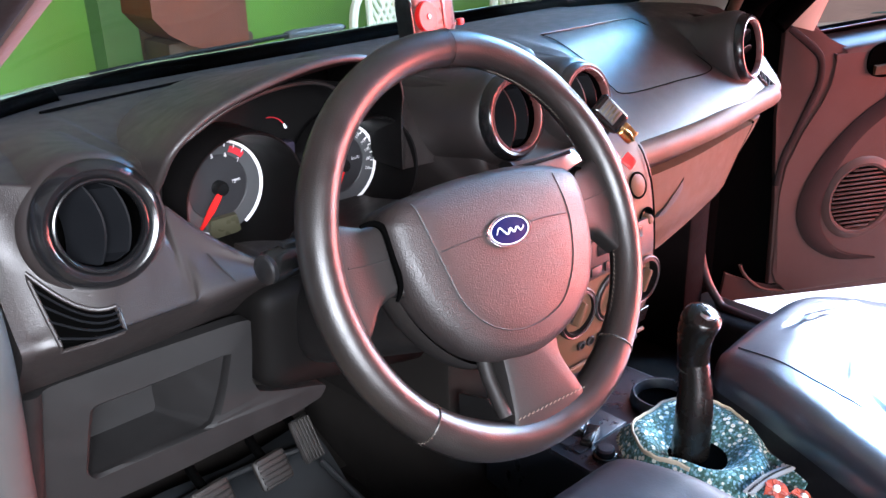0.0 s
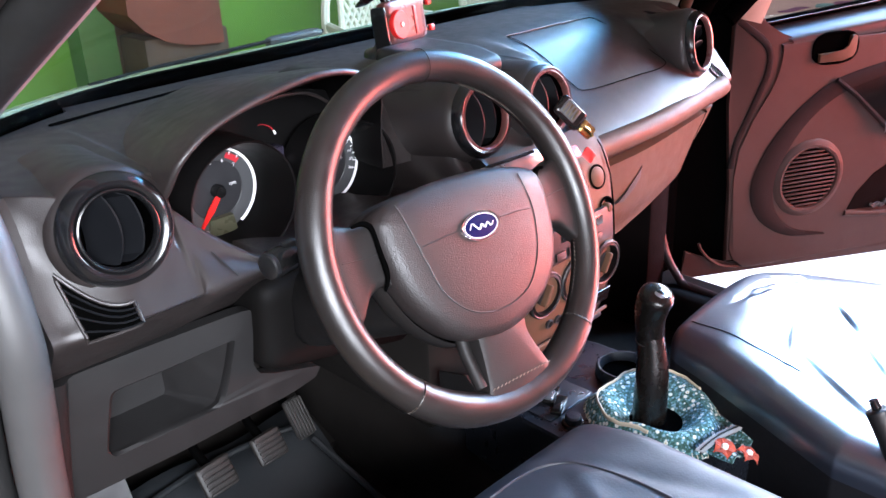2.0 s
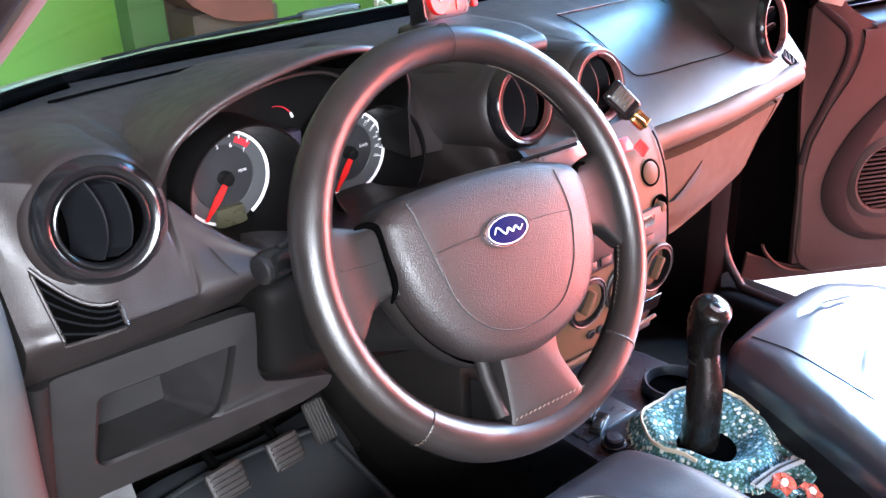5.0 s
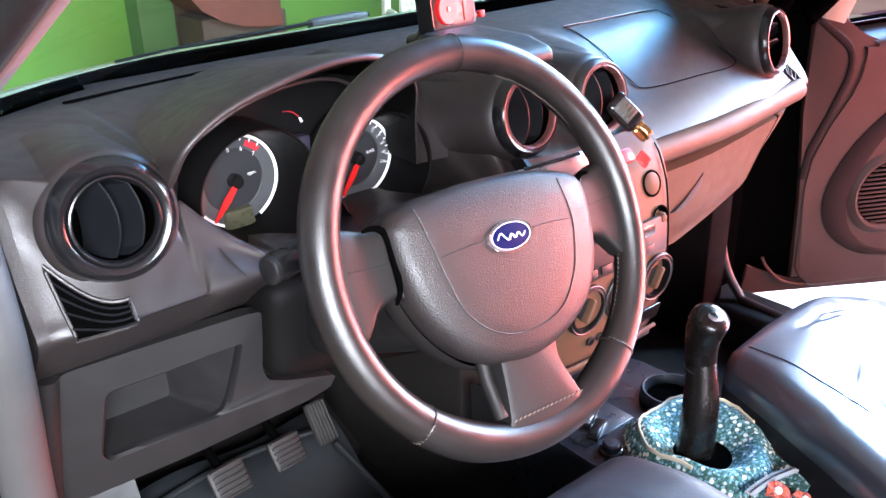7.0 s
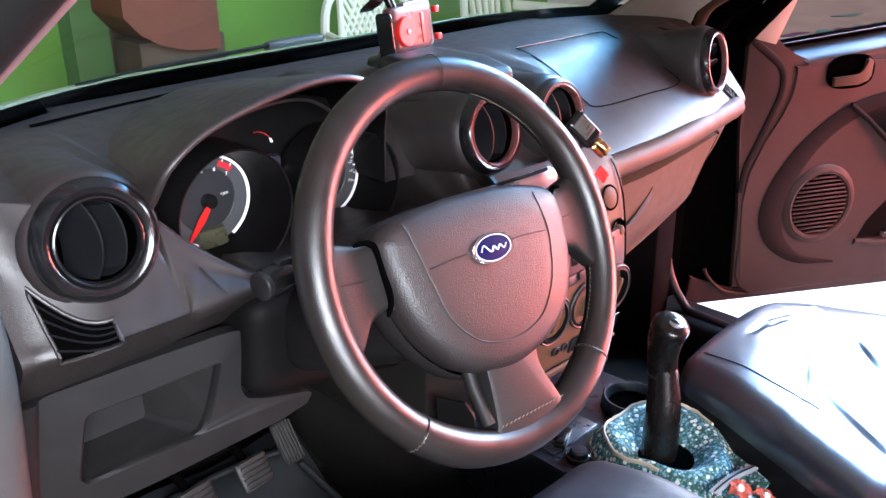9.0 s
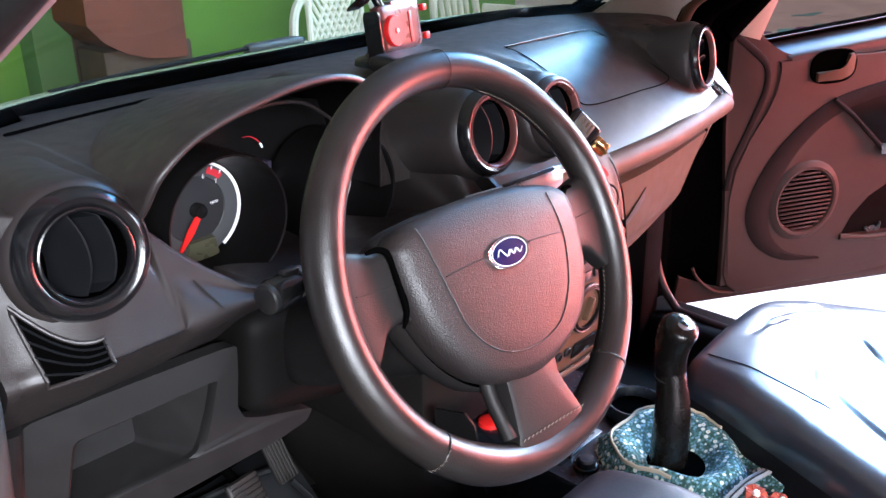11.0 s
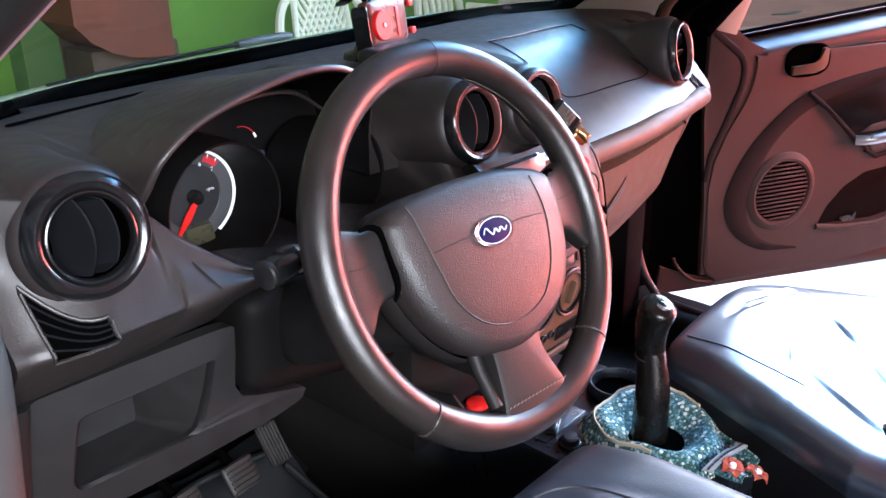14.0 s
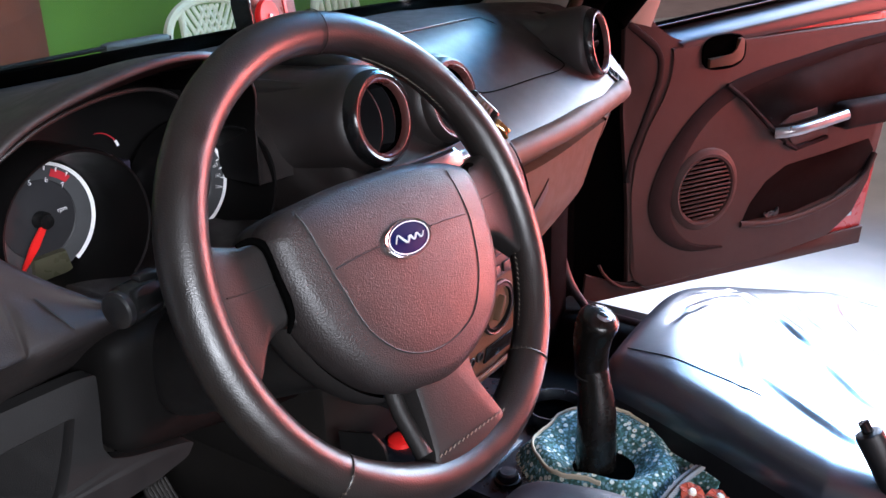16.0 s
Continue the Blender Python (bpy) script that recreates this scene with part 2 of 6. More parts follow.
def part(name, bm, mat, parent=None, label="", m=None, angle=38):
    finish(bm, angle)
    me = bpy.data.meshes.new(name)
    bm.to_mesh(me)
    bm.free()
    me.materials.append(mat)
    ob = new(name, me)
    if parent is not None:
        ob.parent = parent
    if m is not None:
        ob.matrix_basis = m
    return tagged(ob, label)


def thing(name, label, category, m=None, group="", kind=""):
    ob = new(name)
    ob.empty_display_size = 0.05
    if m is not None:
        ob.matrix_basis = m
    return tagged(ob, label, category, group, kind)


def solo(name, bm, mat, label, category, group="", kind="", m=None):
    ob = part(name, bm, mat, None, label, m)
    return tagged(ob, "", category, group, kind)


def box(x0, x1, y0, y1, z0, z1, bev=0.0, seg=2, bm=None, m=None):
    out = bm or bmesh.new()
    made = bmesh.ops.create_cube(out, size=1.0)["verts"]
    t = Matrix.Translation(((x0 + x1) / 2, (y0 + y1) / 2, (z0 + z1) / 2)) @ Matrix.Diagonal((x1 - x0, y1 - y0, z1 - z0, 1))
    if m is not None:
        t = m @ t
    bmesh.ops.transform(out, matrix=t, verts=made)
    if bev:
        edges = list({e for v in made for e in v.link_edges})
        bmesh.ops.bevel(out, geom=edges, offset=bev, segments=seg, profile=0.5, affect="EDGES", clamp_overlap=True)
    return out


def sheet(rows, closed_u=False, closed_v=False, bm=None):
    """A surface through rows of points."""
    out = bm or bmesh.new()
    vs = [[out.verts.new(p) for p in r] for r in rows]
    nr, nc = len(vs), len(vs[0])
    for i in range(nr if closed_v else nr - 1):
        for j in range(nc if closed_u else nc - 1):
            q = (vs[i][j], vs[i][(j + 1) % nc], vs[(i + 1) % nr][(j + 1) % nc], vs[(i + 1) % nr][j])
            out.faces.new(q)
    return out


def thick_sheet(rows, t):
    """A surface with a thickness along its own normals."""
    bm = sheet(rows)
    bmesh.ops.recalc_face_normals(bm, faces=bm.faces[:])
    bmesh.ops.solidify(bm, geom=bm.faces[:], thickness=t)
    return bm


def tube(points, r, closed=False, seg=10, bm=None, cap=True, flat=1.0):
    out = bm or bmesh.new()
    pts = [Vector(p) for p in points]
    n = len(pts)
    rad = [float(c) for c in r] if hasattr(r, "__len__") else [r] * n
    ref = None
    rings = []
    for i, p in enumerate(pts):
        a, b = (pts[(i - 1) % n], pts[(i + 1) % n]) if closed else (pts[max(0, i - 1)], pts[min(n - 1, i + 1)])
        tan = (b - a).normalized()
        if ref is None:
            ref = Vector((0, 0, 1)) if abs(tan.z) < 0.9 else Vector((1, 0, 0))
        side = (ref - tan * ref.dot(tan)).normalized()
        ref = side
        up = tan.cross(side)
        rings.append([out.verts.new(p + rad[i] * (math.cos(k * math.tau / seg) * side + flat * math.sin(k * math.tau / seg) * up)) for k in range(seg)])
    for i in range(n if closed else n - 1):
        for k in range(seg):
            out.faces.new((rings[i][k], rings[i][(k + 1) % seg], rings[(i + 1) % n][(k + 1) % seg], rings[(i + 1) % n][k]))
    if cap and not closed:
        out.faces.new(rings[0])
        out.faces.new(rings[-1])
    return out


def lathe(profile, m=None, seg=40, arc=(0, 360), bm=None):
    """(radius, height) turned round the local z."""
    full = abs(arc[1] - arc[0]) >= 360
    n = seg if full else seg + 1
    rows = []
    for k in range(n):
        a = radians(arc[0] + (arc[1] - arc[0]) * k / seg)
        rows.append([(m or Matrix()) @ Vector((r * math.cos(a), r * math.sin(a), h)) for r, h in profile])
    return sheet(rows, closed_v=full, bm=bm)


def plate(outline, depth, m=None, bev=0.0, seg=2, bm=None):
    """An outline in the local xy, thickened along local z from 0 to depth."""
    out = bm or bmesh.new()
    m = m or Matrix()
    lo = [out.verts.new(m @ Vector((x, y, 0))) for x, y in outline]
    hi = [out.verts.new(m @ Vector((x, y, depth))) for x, y in outline]
    n = len(outline)
    faces = [out.faces.new(lo[::-1]), out.faces.new(hi)]
    for k in range(n):
        faces.append(out.faces.new((lo[k], lo[(k + 1) % n], hi[(k + 1) % n], hi[k])))
    if bev:
        edges = list(faces[1].edges)
        bmesh.ops.bevel(out, geom=edges, offset=bev, segments=seg, profile=0.5, affect="EDGES", clamp_overlap=True)
    return out


def softbox(x0, x1, y0, y1, z0, z1, r, n=(24, 24, 8), fn=None):
    """A cushion: a box with round edges of radius r, with fn(point) moving its points."""
    bm = bmesh.new()
    lo, hi = Vector((x0, y0, z0)), Vector((x1, y1, z1))
    ilo, ihi = lo + Vector((r, r, r)), hi - Vector((r, r, r))
    rz = min(r, (z1 - z0) / 2)
    ilo.z, ihi.z = z0 + rz, z1 - rz
    seen = {}

    def vert(i, j, k):
        key = (i, j, k)
        if key not in seen:
            p = Vector((x0 + (x1 - x0) * i / n[0], y0 + (y1 - y0) * j / n[1], z0 + (z1 - z0) * k / n[2]))
            q = Vector([min(max(p[a], ilo[a]), ihi[a]) for a in range(3)])
            d = p - q
            if d.length > 1e-9:
                big = max(abs(c) for c in d)
                p = q + d.normalized() * big
            if fn:
                p = fn(p)
            seen[key] = bm.verts.new(p)
        return seen[key]

    for a, b, c in ((0, 1, 2), (0, 2, 1), (1, 2, 0)):
        for side in (0, n[c]):
            for i in range(n[a]):
                for j in range(n[b]):
                    q = []
                    for di, dj in ((0, 0), (1, 0), (1, 1), (0, 1)):
                        key = [0, 0, 0]
                        key[a], key[b], key[c] = i + di, j + dj, side
                        q.append(vert(*key))
                    bm.faces.new(q)
    return bm


def spline(points, n):
    """n + 1 points of a smooth curve through the given ones."""
    pts = [Vector(p) for p in points]
    k = len(pts) - 1
    out = []
    for i in range(n + 1):
        u = i / n * k
        a = min(int(u), k - 1)
        t = u - a
        p0, p1, p2, p3 = pts[max(a - 1, 0)], pts[a], pts[a + 1], pts[min(a + 2, k)]
        out.append(0.5 * (2 * p1 + (p2 - p0) * t + (2 * p0 - 5 * p1 + 4 * p2 - p3) * t * t + (3 * p1 - p0 - 3 * p2 + p3) * t ** 3))
    return out


def smooth(a, b, x):
    t = min(1, max(0, (x - a) / (b - a)))
    return t * t * (3 - 2 * t)


def oval(cx, cy, rx, ry, n=32, power=2.0):
    return [(cx + rx * math.copysign(abs(math.cos(k * math.tau / n)) ** (2 / power), math.cos(k * math.tau / n)),
             cy + ry * math.copysign(abs(math.sin(k * math.tau / n)) ** (2 / power), math.sin(k * math.tau / n))) for k in range(n)]


UPRIGHT = pose(0, 0, 0, 90, 0, 0)      # local x right, y up, z towards the back of the car

# ---------------------------------------------------------------- setting: garage
def slab(name, bm, mat, label, category):
    return solo(name, bm, mat, label, category, kind="structure")


slab("ground", box(-40, 40, -40, 40, -0.3, 0.0), M_CONCRETE, "pale sunlit concrete ground outside the garage", "ground")
slab("garage_floor", box(-3.0, 1.05, -3.6, 2.6, 0.0, 0.012), M_GARAGE, "worn brown garage floor under the car", "floor")
slab("wall_front", box(-3.2, 3.4, 2.6, 2.8, 0.0, 1.20), M_GREEN, "bright green painted garage wall", "wall")
# wall above view, coloured dim so the hood reflects less green
slab("wall_front_upper", box(-3.2, 3.4, 2.6, 2.8, 1.20, 2.75), M_UPPER_WALL, "grey-brown unseen wall part, added to keep green off the hood", "wall")
# unseen left wall, split to leave an added gap for daylight
for nm, y0, y1, z0 in (("wall_left_front", 0.6, 2.6, 0.0), ("wall_left_top", -2.2, 0.6, 2.3), ("wall_left_back", -3.6, -2.2, 0.0)):
    slab(nm, box(-3.2, -3.0, y0, y1, z0, 2.75), M_CEIL, "pale unseen garage side wall with a gap added for daylight", "wall")
slab("ceiling", box(-3.2, 2.4, -3.6, 2.8, 2.75, 2.85), M_CEIL, "pale garage ceiling over the car", "ceiling")
slab("wall_outside", box(13.0, 13.2, -9, 14, 0.0, 2.3), M_PINK, "pinkish painted wall across the yard", "wall")
# ---------------------------------------------------------------- car body
def lerp_table(table, x):
    """Rows of (x, values...) read smoothly at x."""
    if x <= table[0][0]:
        return table[0][1]
    for (xa, a), (xb, b) in zip(table, table[1:]):
        if x <= xb:
            t = smooth(xa, xb, x)
            return [tuple(p + (q - p) * t for p, q in zip(u, v)) for u, v in zip(a, b)]
    return table[-1][1]


car_roof = solo("car_roof", thick_sheet([[(x, y, 1.45 - 0.07 * (x / 0.62) ** 4 - 0.05 * ((y + 1.2) / 0.85) ** 2) for x in np.linspace(-0.60, 0.60, 17)] for y in np.linspace(-2.35, -0.30, 17)], 0.03),
                M_HEADLINE, "pale cloth-lined car roof panel", "car roof", kind="structure")
car_floor = solo("car_floor", box(-0.70, 0.70, -1.3, 0.52, 0.22, 0.262, 0.004), M_CARPET, "dark carpeted car floor", "car floor", kind="structure")
rows = [[(x, 0.40 + 0.02 * math.sin(x * 9), z) for x in np.linspace(-0.72, 0.72, 25)] for z in np.linspace(0.262, 0.98, 13)]
rows = [[(x, 0.30, 0.262) for x in np.linspace(-0.72, 0.72, 25)]] + [[(x, y + 0.06, max(z, 0.30)) for x, y, z in r] for r in rows[1:]]
solo("firewall", thick_sheet(rows, 0.02), M_CARPET, "dark carpeted firewall behind the pedals", "firewall", kind="structure")
# unseen body panels, added to hold back low light from behind
solo("body_side_left", box(-0.80, -0.70, -2.35, -1.06, 0.25, 0.93, 0.02), M_PAINT, "red car body side behind the driver's door, unseen, blocks light", "car body", kind="structure")
solo("body_back", box(-0.70, 0.70, -2.40, -2.32, 0.25, 0.95, 0.02), M_PAINT, "red car body back panel, unseen, blocks light", "car body", kind="structure")
solo("car_floor_rear", box(-0.70, 0.70, -2.32, -1.3, 0.22, 0.262, 0.004), M_CARPET, "dark carpeted rear car floor", "car floor", kind="structure")
# sills and door posts
for side, nm in ((-1, "sill_left"), (1, "sill_right")):
    b = bmesh.new()
    box(*sorted((side * 0.66, side * 0.775)), -1.3, 0.42, 0.20, 0.36, 0.02, 3, b)
    solo(nm, b, M_DARK if side > 0 else M_GREYTRIM, "dark door sill along the car floor", "door sill", kind="structure")
# post painted near-black for the shade in the door gap
solo("door_post_right", box(0.70, 0.79, 0.13, 0.42, 0.30, 0.99, 0.012), M_VOID, "door post beside the dashboard, blackened for the dark gap", "door post", kind="structure")

solo("door_seal_right", tube(spline([(0.705, 0.10, 0.80), (0.705, 0.135, 0.62), (0.705, 0.120, 0.47), (0.705, 0.075, 0.385), (0.705, 0.01, 0.362), (0.70, -0.3, 0.362), (0.70, -0.9, 0.362)], 40), 0.010, False, 10), M_SEAL, "dark rubber seal along the passenger door opening", "door seal", kind="structure")
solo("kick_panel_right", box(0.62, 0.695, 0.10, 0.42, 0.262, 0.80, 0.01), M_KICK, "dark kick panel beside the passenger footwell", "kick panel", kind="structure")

# windscreen: base curve, slope
def base_y(x):
    return 0.375 - 1.0 * max(0, abs(x) - 0.33) ** 2


def screen(x, v, off=0.0):
    """A place on the windscreen, v from 0 at its base to 1 at its top."""
    y0, y1 = base_y(x) + 0.03, -0.25 - 0.23 * x * x
    k = 1 - 0.167 * v
    return (x * k, y0 + (y1 - y0) * v + off, 1.0 + 0.376 * v + 0.015 * math.sin(v * math.pi) + off * 0.5)


rows = [[screen(x, v) for x in np.linspace(-0.66, 0.66, 33)] for v in np.linspace(0, 1, 13)]
ws = solo("windscreen", thick_sheet(rows, 0.005), M_GLASS, "clear windscreen over the dashboard", "windscreen", kind="structure")
ws.visible_shadow = False
rows = [[screen(x, v, 0.006) for x in np.linspace(-0.68, 0.68, 41)] for v in (-0.05, -0.02, 0.02, 0.036)]
solo("windscreen_band", thick_sheet(rows, 0.004), M_VOID, "black printed band along the windscreen's base", "windscreen band", kind="structure")
rows = [[screen(x, v, 0.006) for x in (0.615, 0.632, 0.650, 0.664)] for v in np.linspace(-0.02, 1, 12)]
solo("windscreen_band_side", thick_sheet(rows, 0.004), M_VOID, "black printed band along the windscreen's side", "windscreen band", kind="structure")


def pillar_line(v, off):
    """A place along the windscreen pillar, shifted off the glass edge."""
    return Vector((0.662 - 0.108 * v, 0.262 - 0.60 * v, 0.994 + 0.376 * v)) + Vector(off)


# left pillar: slim trim along the glass, rosy from painted-in red light, black pillar and seal outside it
rows = []
for v in np.linspace(-0.06, 1, 14):
    c = pillar_line(v, (0.022, -0.004, 0.002))
    rows.append([(-(c.x + dx), c.y + dy, c.z + dz) for dx, dy, dz in ((-0.012, 0.012, 0.002), (-0.006, -0.004, 0.006), (0.004, -0.014, 0.006), (0.014, -0.020, 0.002), (0.020, -0.012, -0.004))])
solo("pillar_left", thick_sheet(rows, 0.006), M_PILLAR_RED_LIT, "grey plastic trim along the windscreen pillar, red light painted in", "pillar", kind="structure")
for nm, off, r in (("pillar_left_seal", (0.098, -0.030, 0.000), 0.036), ("pillar_left_gutter", (0.152, -0.030, 0.004), 0.024)):
    pts = [pillar_line(v, off) for v in np.linspace(-0.10, 1, 14)]
    solo(nm, tube([(-p.x, p.y, p.z) for p in pts], r, seg=16), M_RUBBER, "black rubber door seal along the pillar", "door seal", kind="structure")
# right pillar: a broad olive-grey face, a rosy bead and the black door seal
rows = []
for v in np.linspace(-0.06, 1, 14):
    k = smooth(-0.06, 0.16, v)
    a, c = pillar_line(v, (-0.030, 0.014, 0.004)), pillar_line(v, (0.085 - 0.034 * k, -0.125 + 0.045 * k, -0.012))
    rows.append([a.lerp(c, u) + Vector((-0.4, -0.5, 0.5)) * 0.05 * math.sin(math.pi * u) for u in np.linspace(0, 1, 9)])
solo("pillar_right", thick_sheet(rows, 0.008), M_PILLAR, "olive grey plastic trim of the windscreen pillar", "pillar", kind="structure")
solo("pillar_right_bead", tube([pillar_line(v, (0.096 - 0.034 * smooth(-0.06, 0.16, v), -0.140 + 0.045 * smooth(-0.06, 0.16, v), -0.014)) for v in np.linspace(-0.12, 1, 40)], 0.012, seg=12), M_STACK, "rosy piped edge of the pillar trim", "pillar edge", kind="structure")
# broad and dull black, filling the dark gap towards the door
solo("pillar_right_seal", tube([pillar_line(v, (0.160 - 0.034 * smooth(-0.06, 0.16, v), -0.120 + 0.045 * smooth(-0.06, 0.16, v), -0.020)) for v in np.linspace(-0.16, 1, 40)], 0.046, seg=12), M_VOID, "black rubber door seal along the pillar", "door seal", kind="structure")
# strip added for the pale olive line above the black band
solo("windscreen_foot_strip", tube([(x, base_y(x) + 0.085, 0.999) for x in np.linspace(-0.66, 0.60, 30)], 0.0065, False, 8), M_OLIVE_STRIP, "pale olive strip added along the windscreen's foot", "moulding", kind="structure")
# cowl, bonnet, wings
rows = [[(x, base_y(x) + y, z) for x in np.linspace(-0.70, 0.70, 33)] for y, z in ((0.05, 0.955), (0.09, 0.968), (0.13, 0.955), (0.15, 0.93))]
solo("cowl", thick_sheet(rows, 0.006), M_RUBBER, "black cowl panel below the windscreen", "cowl", kind="structure")
rows = [[(x, base_y(x) * (1 - v) + 0.13 * (1 - v) + v * (1.18 - 0.18 * (x / 0.7) ** 2), 0.945 - 0.22 * v - 0.12 * v ** 6 - 0.05 * (x / 0.7) ** 4) for x in np.linspace(-0.72, 0.72, 25)] for v in np.linspace(0, 1, 15)]
solo("bonnet", thick_sheet(rows, 0.02), M_PAINT, "red painted car bonnet", "bonnet", kind="structure")

# ---------------------------------------------------------------- dashboard
dashboard = thing("dashboard", "dark grey-brown moulded plastic car dashboard with round vents", "dashboard", pose(0, 0, 0))

END = [(0.33, 1.000), (0.24, 1.004), (0.14, 1.008), (0.07, 1.004), (0.035, 0.985), (0.018, 0.955), (0.0, 0.915), (-0.018, 0.882), (-0.028, 0.868), (-0.026, 0.855), (0.0, 0.825), (0.03, 0.795)]
LEFT = [(0.35, 1.000), (0.26, 1.004), (0.17, 1.006), (0.10, 0.998), (0.050, 0.980), (0.014, 0.952), (-0.008, 0.925), (-0.032, 0.896), (-0.0525, 0.8725), (-0.0545, 0.8685), (-0.020, 0.832), (0.010, 0.806)]
CAVE = [(0.37, 1.000), (0.28, 1.002), (0.20, 1.002), (0.14, 0.995), (0.125, 0.955), (0.118, 0.895), (0.096, 0.866), (0.04, 0.8635), (-0.035, 0.8715), (-0.057, 0.8700), (-0.020, 0.834), (0.010, 0.810)]
RIM = [(0.37, 1.000), (0.28, 1.002), (0.20, 1.002), (0.14, 0.995), (0.125, 0.970), (0.10, 0.940), (0.035, 0.914), (-0.010, 0.893), (-0.0555, 0.8735), (-0.0575, 0.8690), (-0.020, 0.834), (0.010, 0.810)]


def ramp_profile(zc):
    """The face beside the dials, rising to the crest zc and falling behind it."""
    yc = 0.014 + (zc - 0.952) * 0.83
    return [(0.37, 1.000), (0.28, 1.002), (0.20, 1.002), (0.14, 0.995), (0.125, 0.965), (0.117, zc - 0.020), (0.055, zc - 0.014), (yc + 0.004, zc), ((yc - 0.0535) / 2, (zc + 0.8725) / 2), (-0.0560, 0.8695), (-0.020, 0.833), (0.010, 0.808)]


MID = [(0.37, 1.000), (0.26, 1.003), (0.14, 1.006), (0.06, 1.006), (0.015, 0.995), (-0.010, 0.962), (-0.035, 0.925), (-0.060, 0.898), (-0.075, 0.885), (-0.075, 0.870), (-0.06, 0.845), (-0.03, 0.815)]
PASS = [(0.37, 1.000), (0.28, 1.004), (0.20, 1.003), (0.13, 0.990), (0.075, 0.960), (0.02, 0.918), (-0.02, 0.888), (-0.045, 0.868), (-0.055, 0.857), (-0.052, 0.850), (-0.03, 0.838), (0.0, 0.815)]
PASSEND = [(0.29, 1.000), (0.23, 1.004), (0.16, 1.000), (0.11, 0.982), (0.08, 0.955), (0.045, 0.925), (0.015, 0.893), (-0.005, 0.870), (-0.012, 0.857), (-0.010, 0.850), (0.005, 0.838), (0.03, 0.815)]
TABLE = [(-0.705, END), (-0.63, LEFT), (-0.556, LEFT), *((x, ramp_profile(float(np.interp(x, (-0.543, -0.515, -0.480, -0.450), (0.952, 0.920, 0.889, 0.873))))) for x in np.linspace(-0.543, -0.450, 17)), (-0.435, CAVE), (-0.178, CAVE), (-0.158, RIM), (-0.138, MID), (0.115, MID), (0.20, PASS), (0.50, PASS), (0.70, PASSEND)]


def dash_profile(x):
    pr = lerp_table(TABLE, x)
    if x < -0.5 or x > 0.5:
        pr = [(base_y(x), pr[0][1])] + list(pr[1:])
    return pr


PODS = ((-0.618, -0.004, 0.957, 0.95), (-0.094, -0.040, 0.964, 99), (0.050, -0.040, 0.957, 99), (0.592, 0.018, 0.945, 4.5))      # centre and flare


def dash_row(x, n=90):
    out = []
    for i, p in enumerate(spline([(y, z, 0) for y, z in dash_profile(x)], n)):
        y, z = p.x, p.y
        for cx, cy, cz, flare in PODS:
            d = math.hypot(x - cx, z - cz)
            if d < 0.050:
                y = max(y, cy + 0.05 * smooth(0.050, 0.043, d))
            elif d < 0.16:
                t = cy + 0.004 + max(0.0, d - 0.058) * flare
                k = smooth(0.15, 0.09, d) * smooth(0.17, 0.10, y)
                h = max(0.0, 0.02 - abs(t - y)) / 0.02
                y += (min(y, t) - h * h * 0.005 * smooth(0.05, 0.07, d) - y) * k
        out.append((x, y, z))
    return out


rows = [dash_row(x) + [(x, 0.10, 0.80), (x, 0.22, 0.86), (x, 0.30, 0.93)] for x in np.linspace(-0.705, 0.70, 300)]
part("top_panel", sheet(rows, closed_u=True), M_DASH, dashboard, angle=60)


# end caps
for x, nm in ((-0.705, "end_cap"), (0.70, "end_cap")):
    prof = [(y, z) for _, y, z in dash_row(x, 24)]
    prof += [(0.12, 0.75), (0.30, 0.80)]
    sgn = -1 if x < 0 else 1
    b = plate(prof, 0.012 * sgn, Matrix.Translation((x, 0, 0)) @ Matrix(((0, 0, 1, 0), (1, 0, 0, 0), (0, 1, 0, 0), (0, 0, 0, 1))))
    part(nm, b, M_DASH, dashboard)

# instrument hood: an arch lip, swept back to the top panel and in to the dials
LIP = [(-0.560, 0.026, 0.905), (-0.563, 0.016, 0.950), (-0.561, -0.014, 0.986), (-0.548, -0.030, 1.020), (-0.505, -0.030, 1.047), (-0.440, -0.032, 1.067), (-0.370, -0.033, 1.078),
       (-0.312, -0.032, 1.074), (-0.268, -0.026, 1.054), (-0.240, -0.012, 1.022), (-0.222, 0.012, 0.975), (-0.208, 0.030, 0.905)]
BACK = [(-0.562, 0.05, 0.905), (-0.573, 0.062, 0.945), (-0.570, 0.080, 0.972), (-0.552, 0.100, 0.991), (-0.516, 0.155, 1.003), (-0.470, 0.215, 1.006), (-0.410, 0.268, 1.008),
        (-0.330, 0.300, 1.012), (-0.240, 0.285, 1.012), (-0.165, 0.23, 1.010), (-0.140, 0.13, 1.008), (-0.130, 0.02, 0.905)]
lip, back = spline(LIP, 60), spline(BACK, 60)
centre = Vector((-0.380, 0, 0.945))
rows, lining = [], []
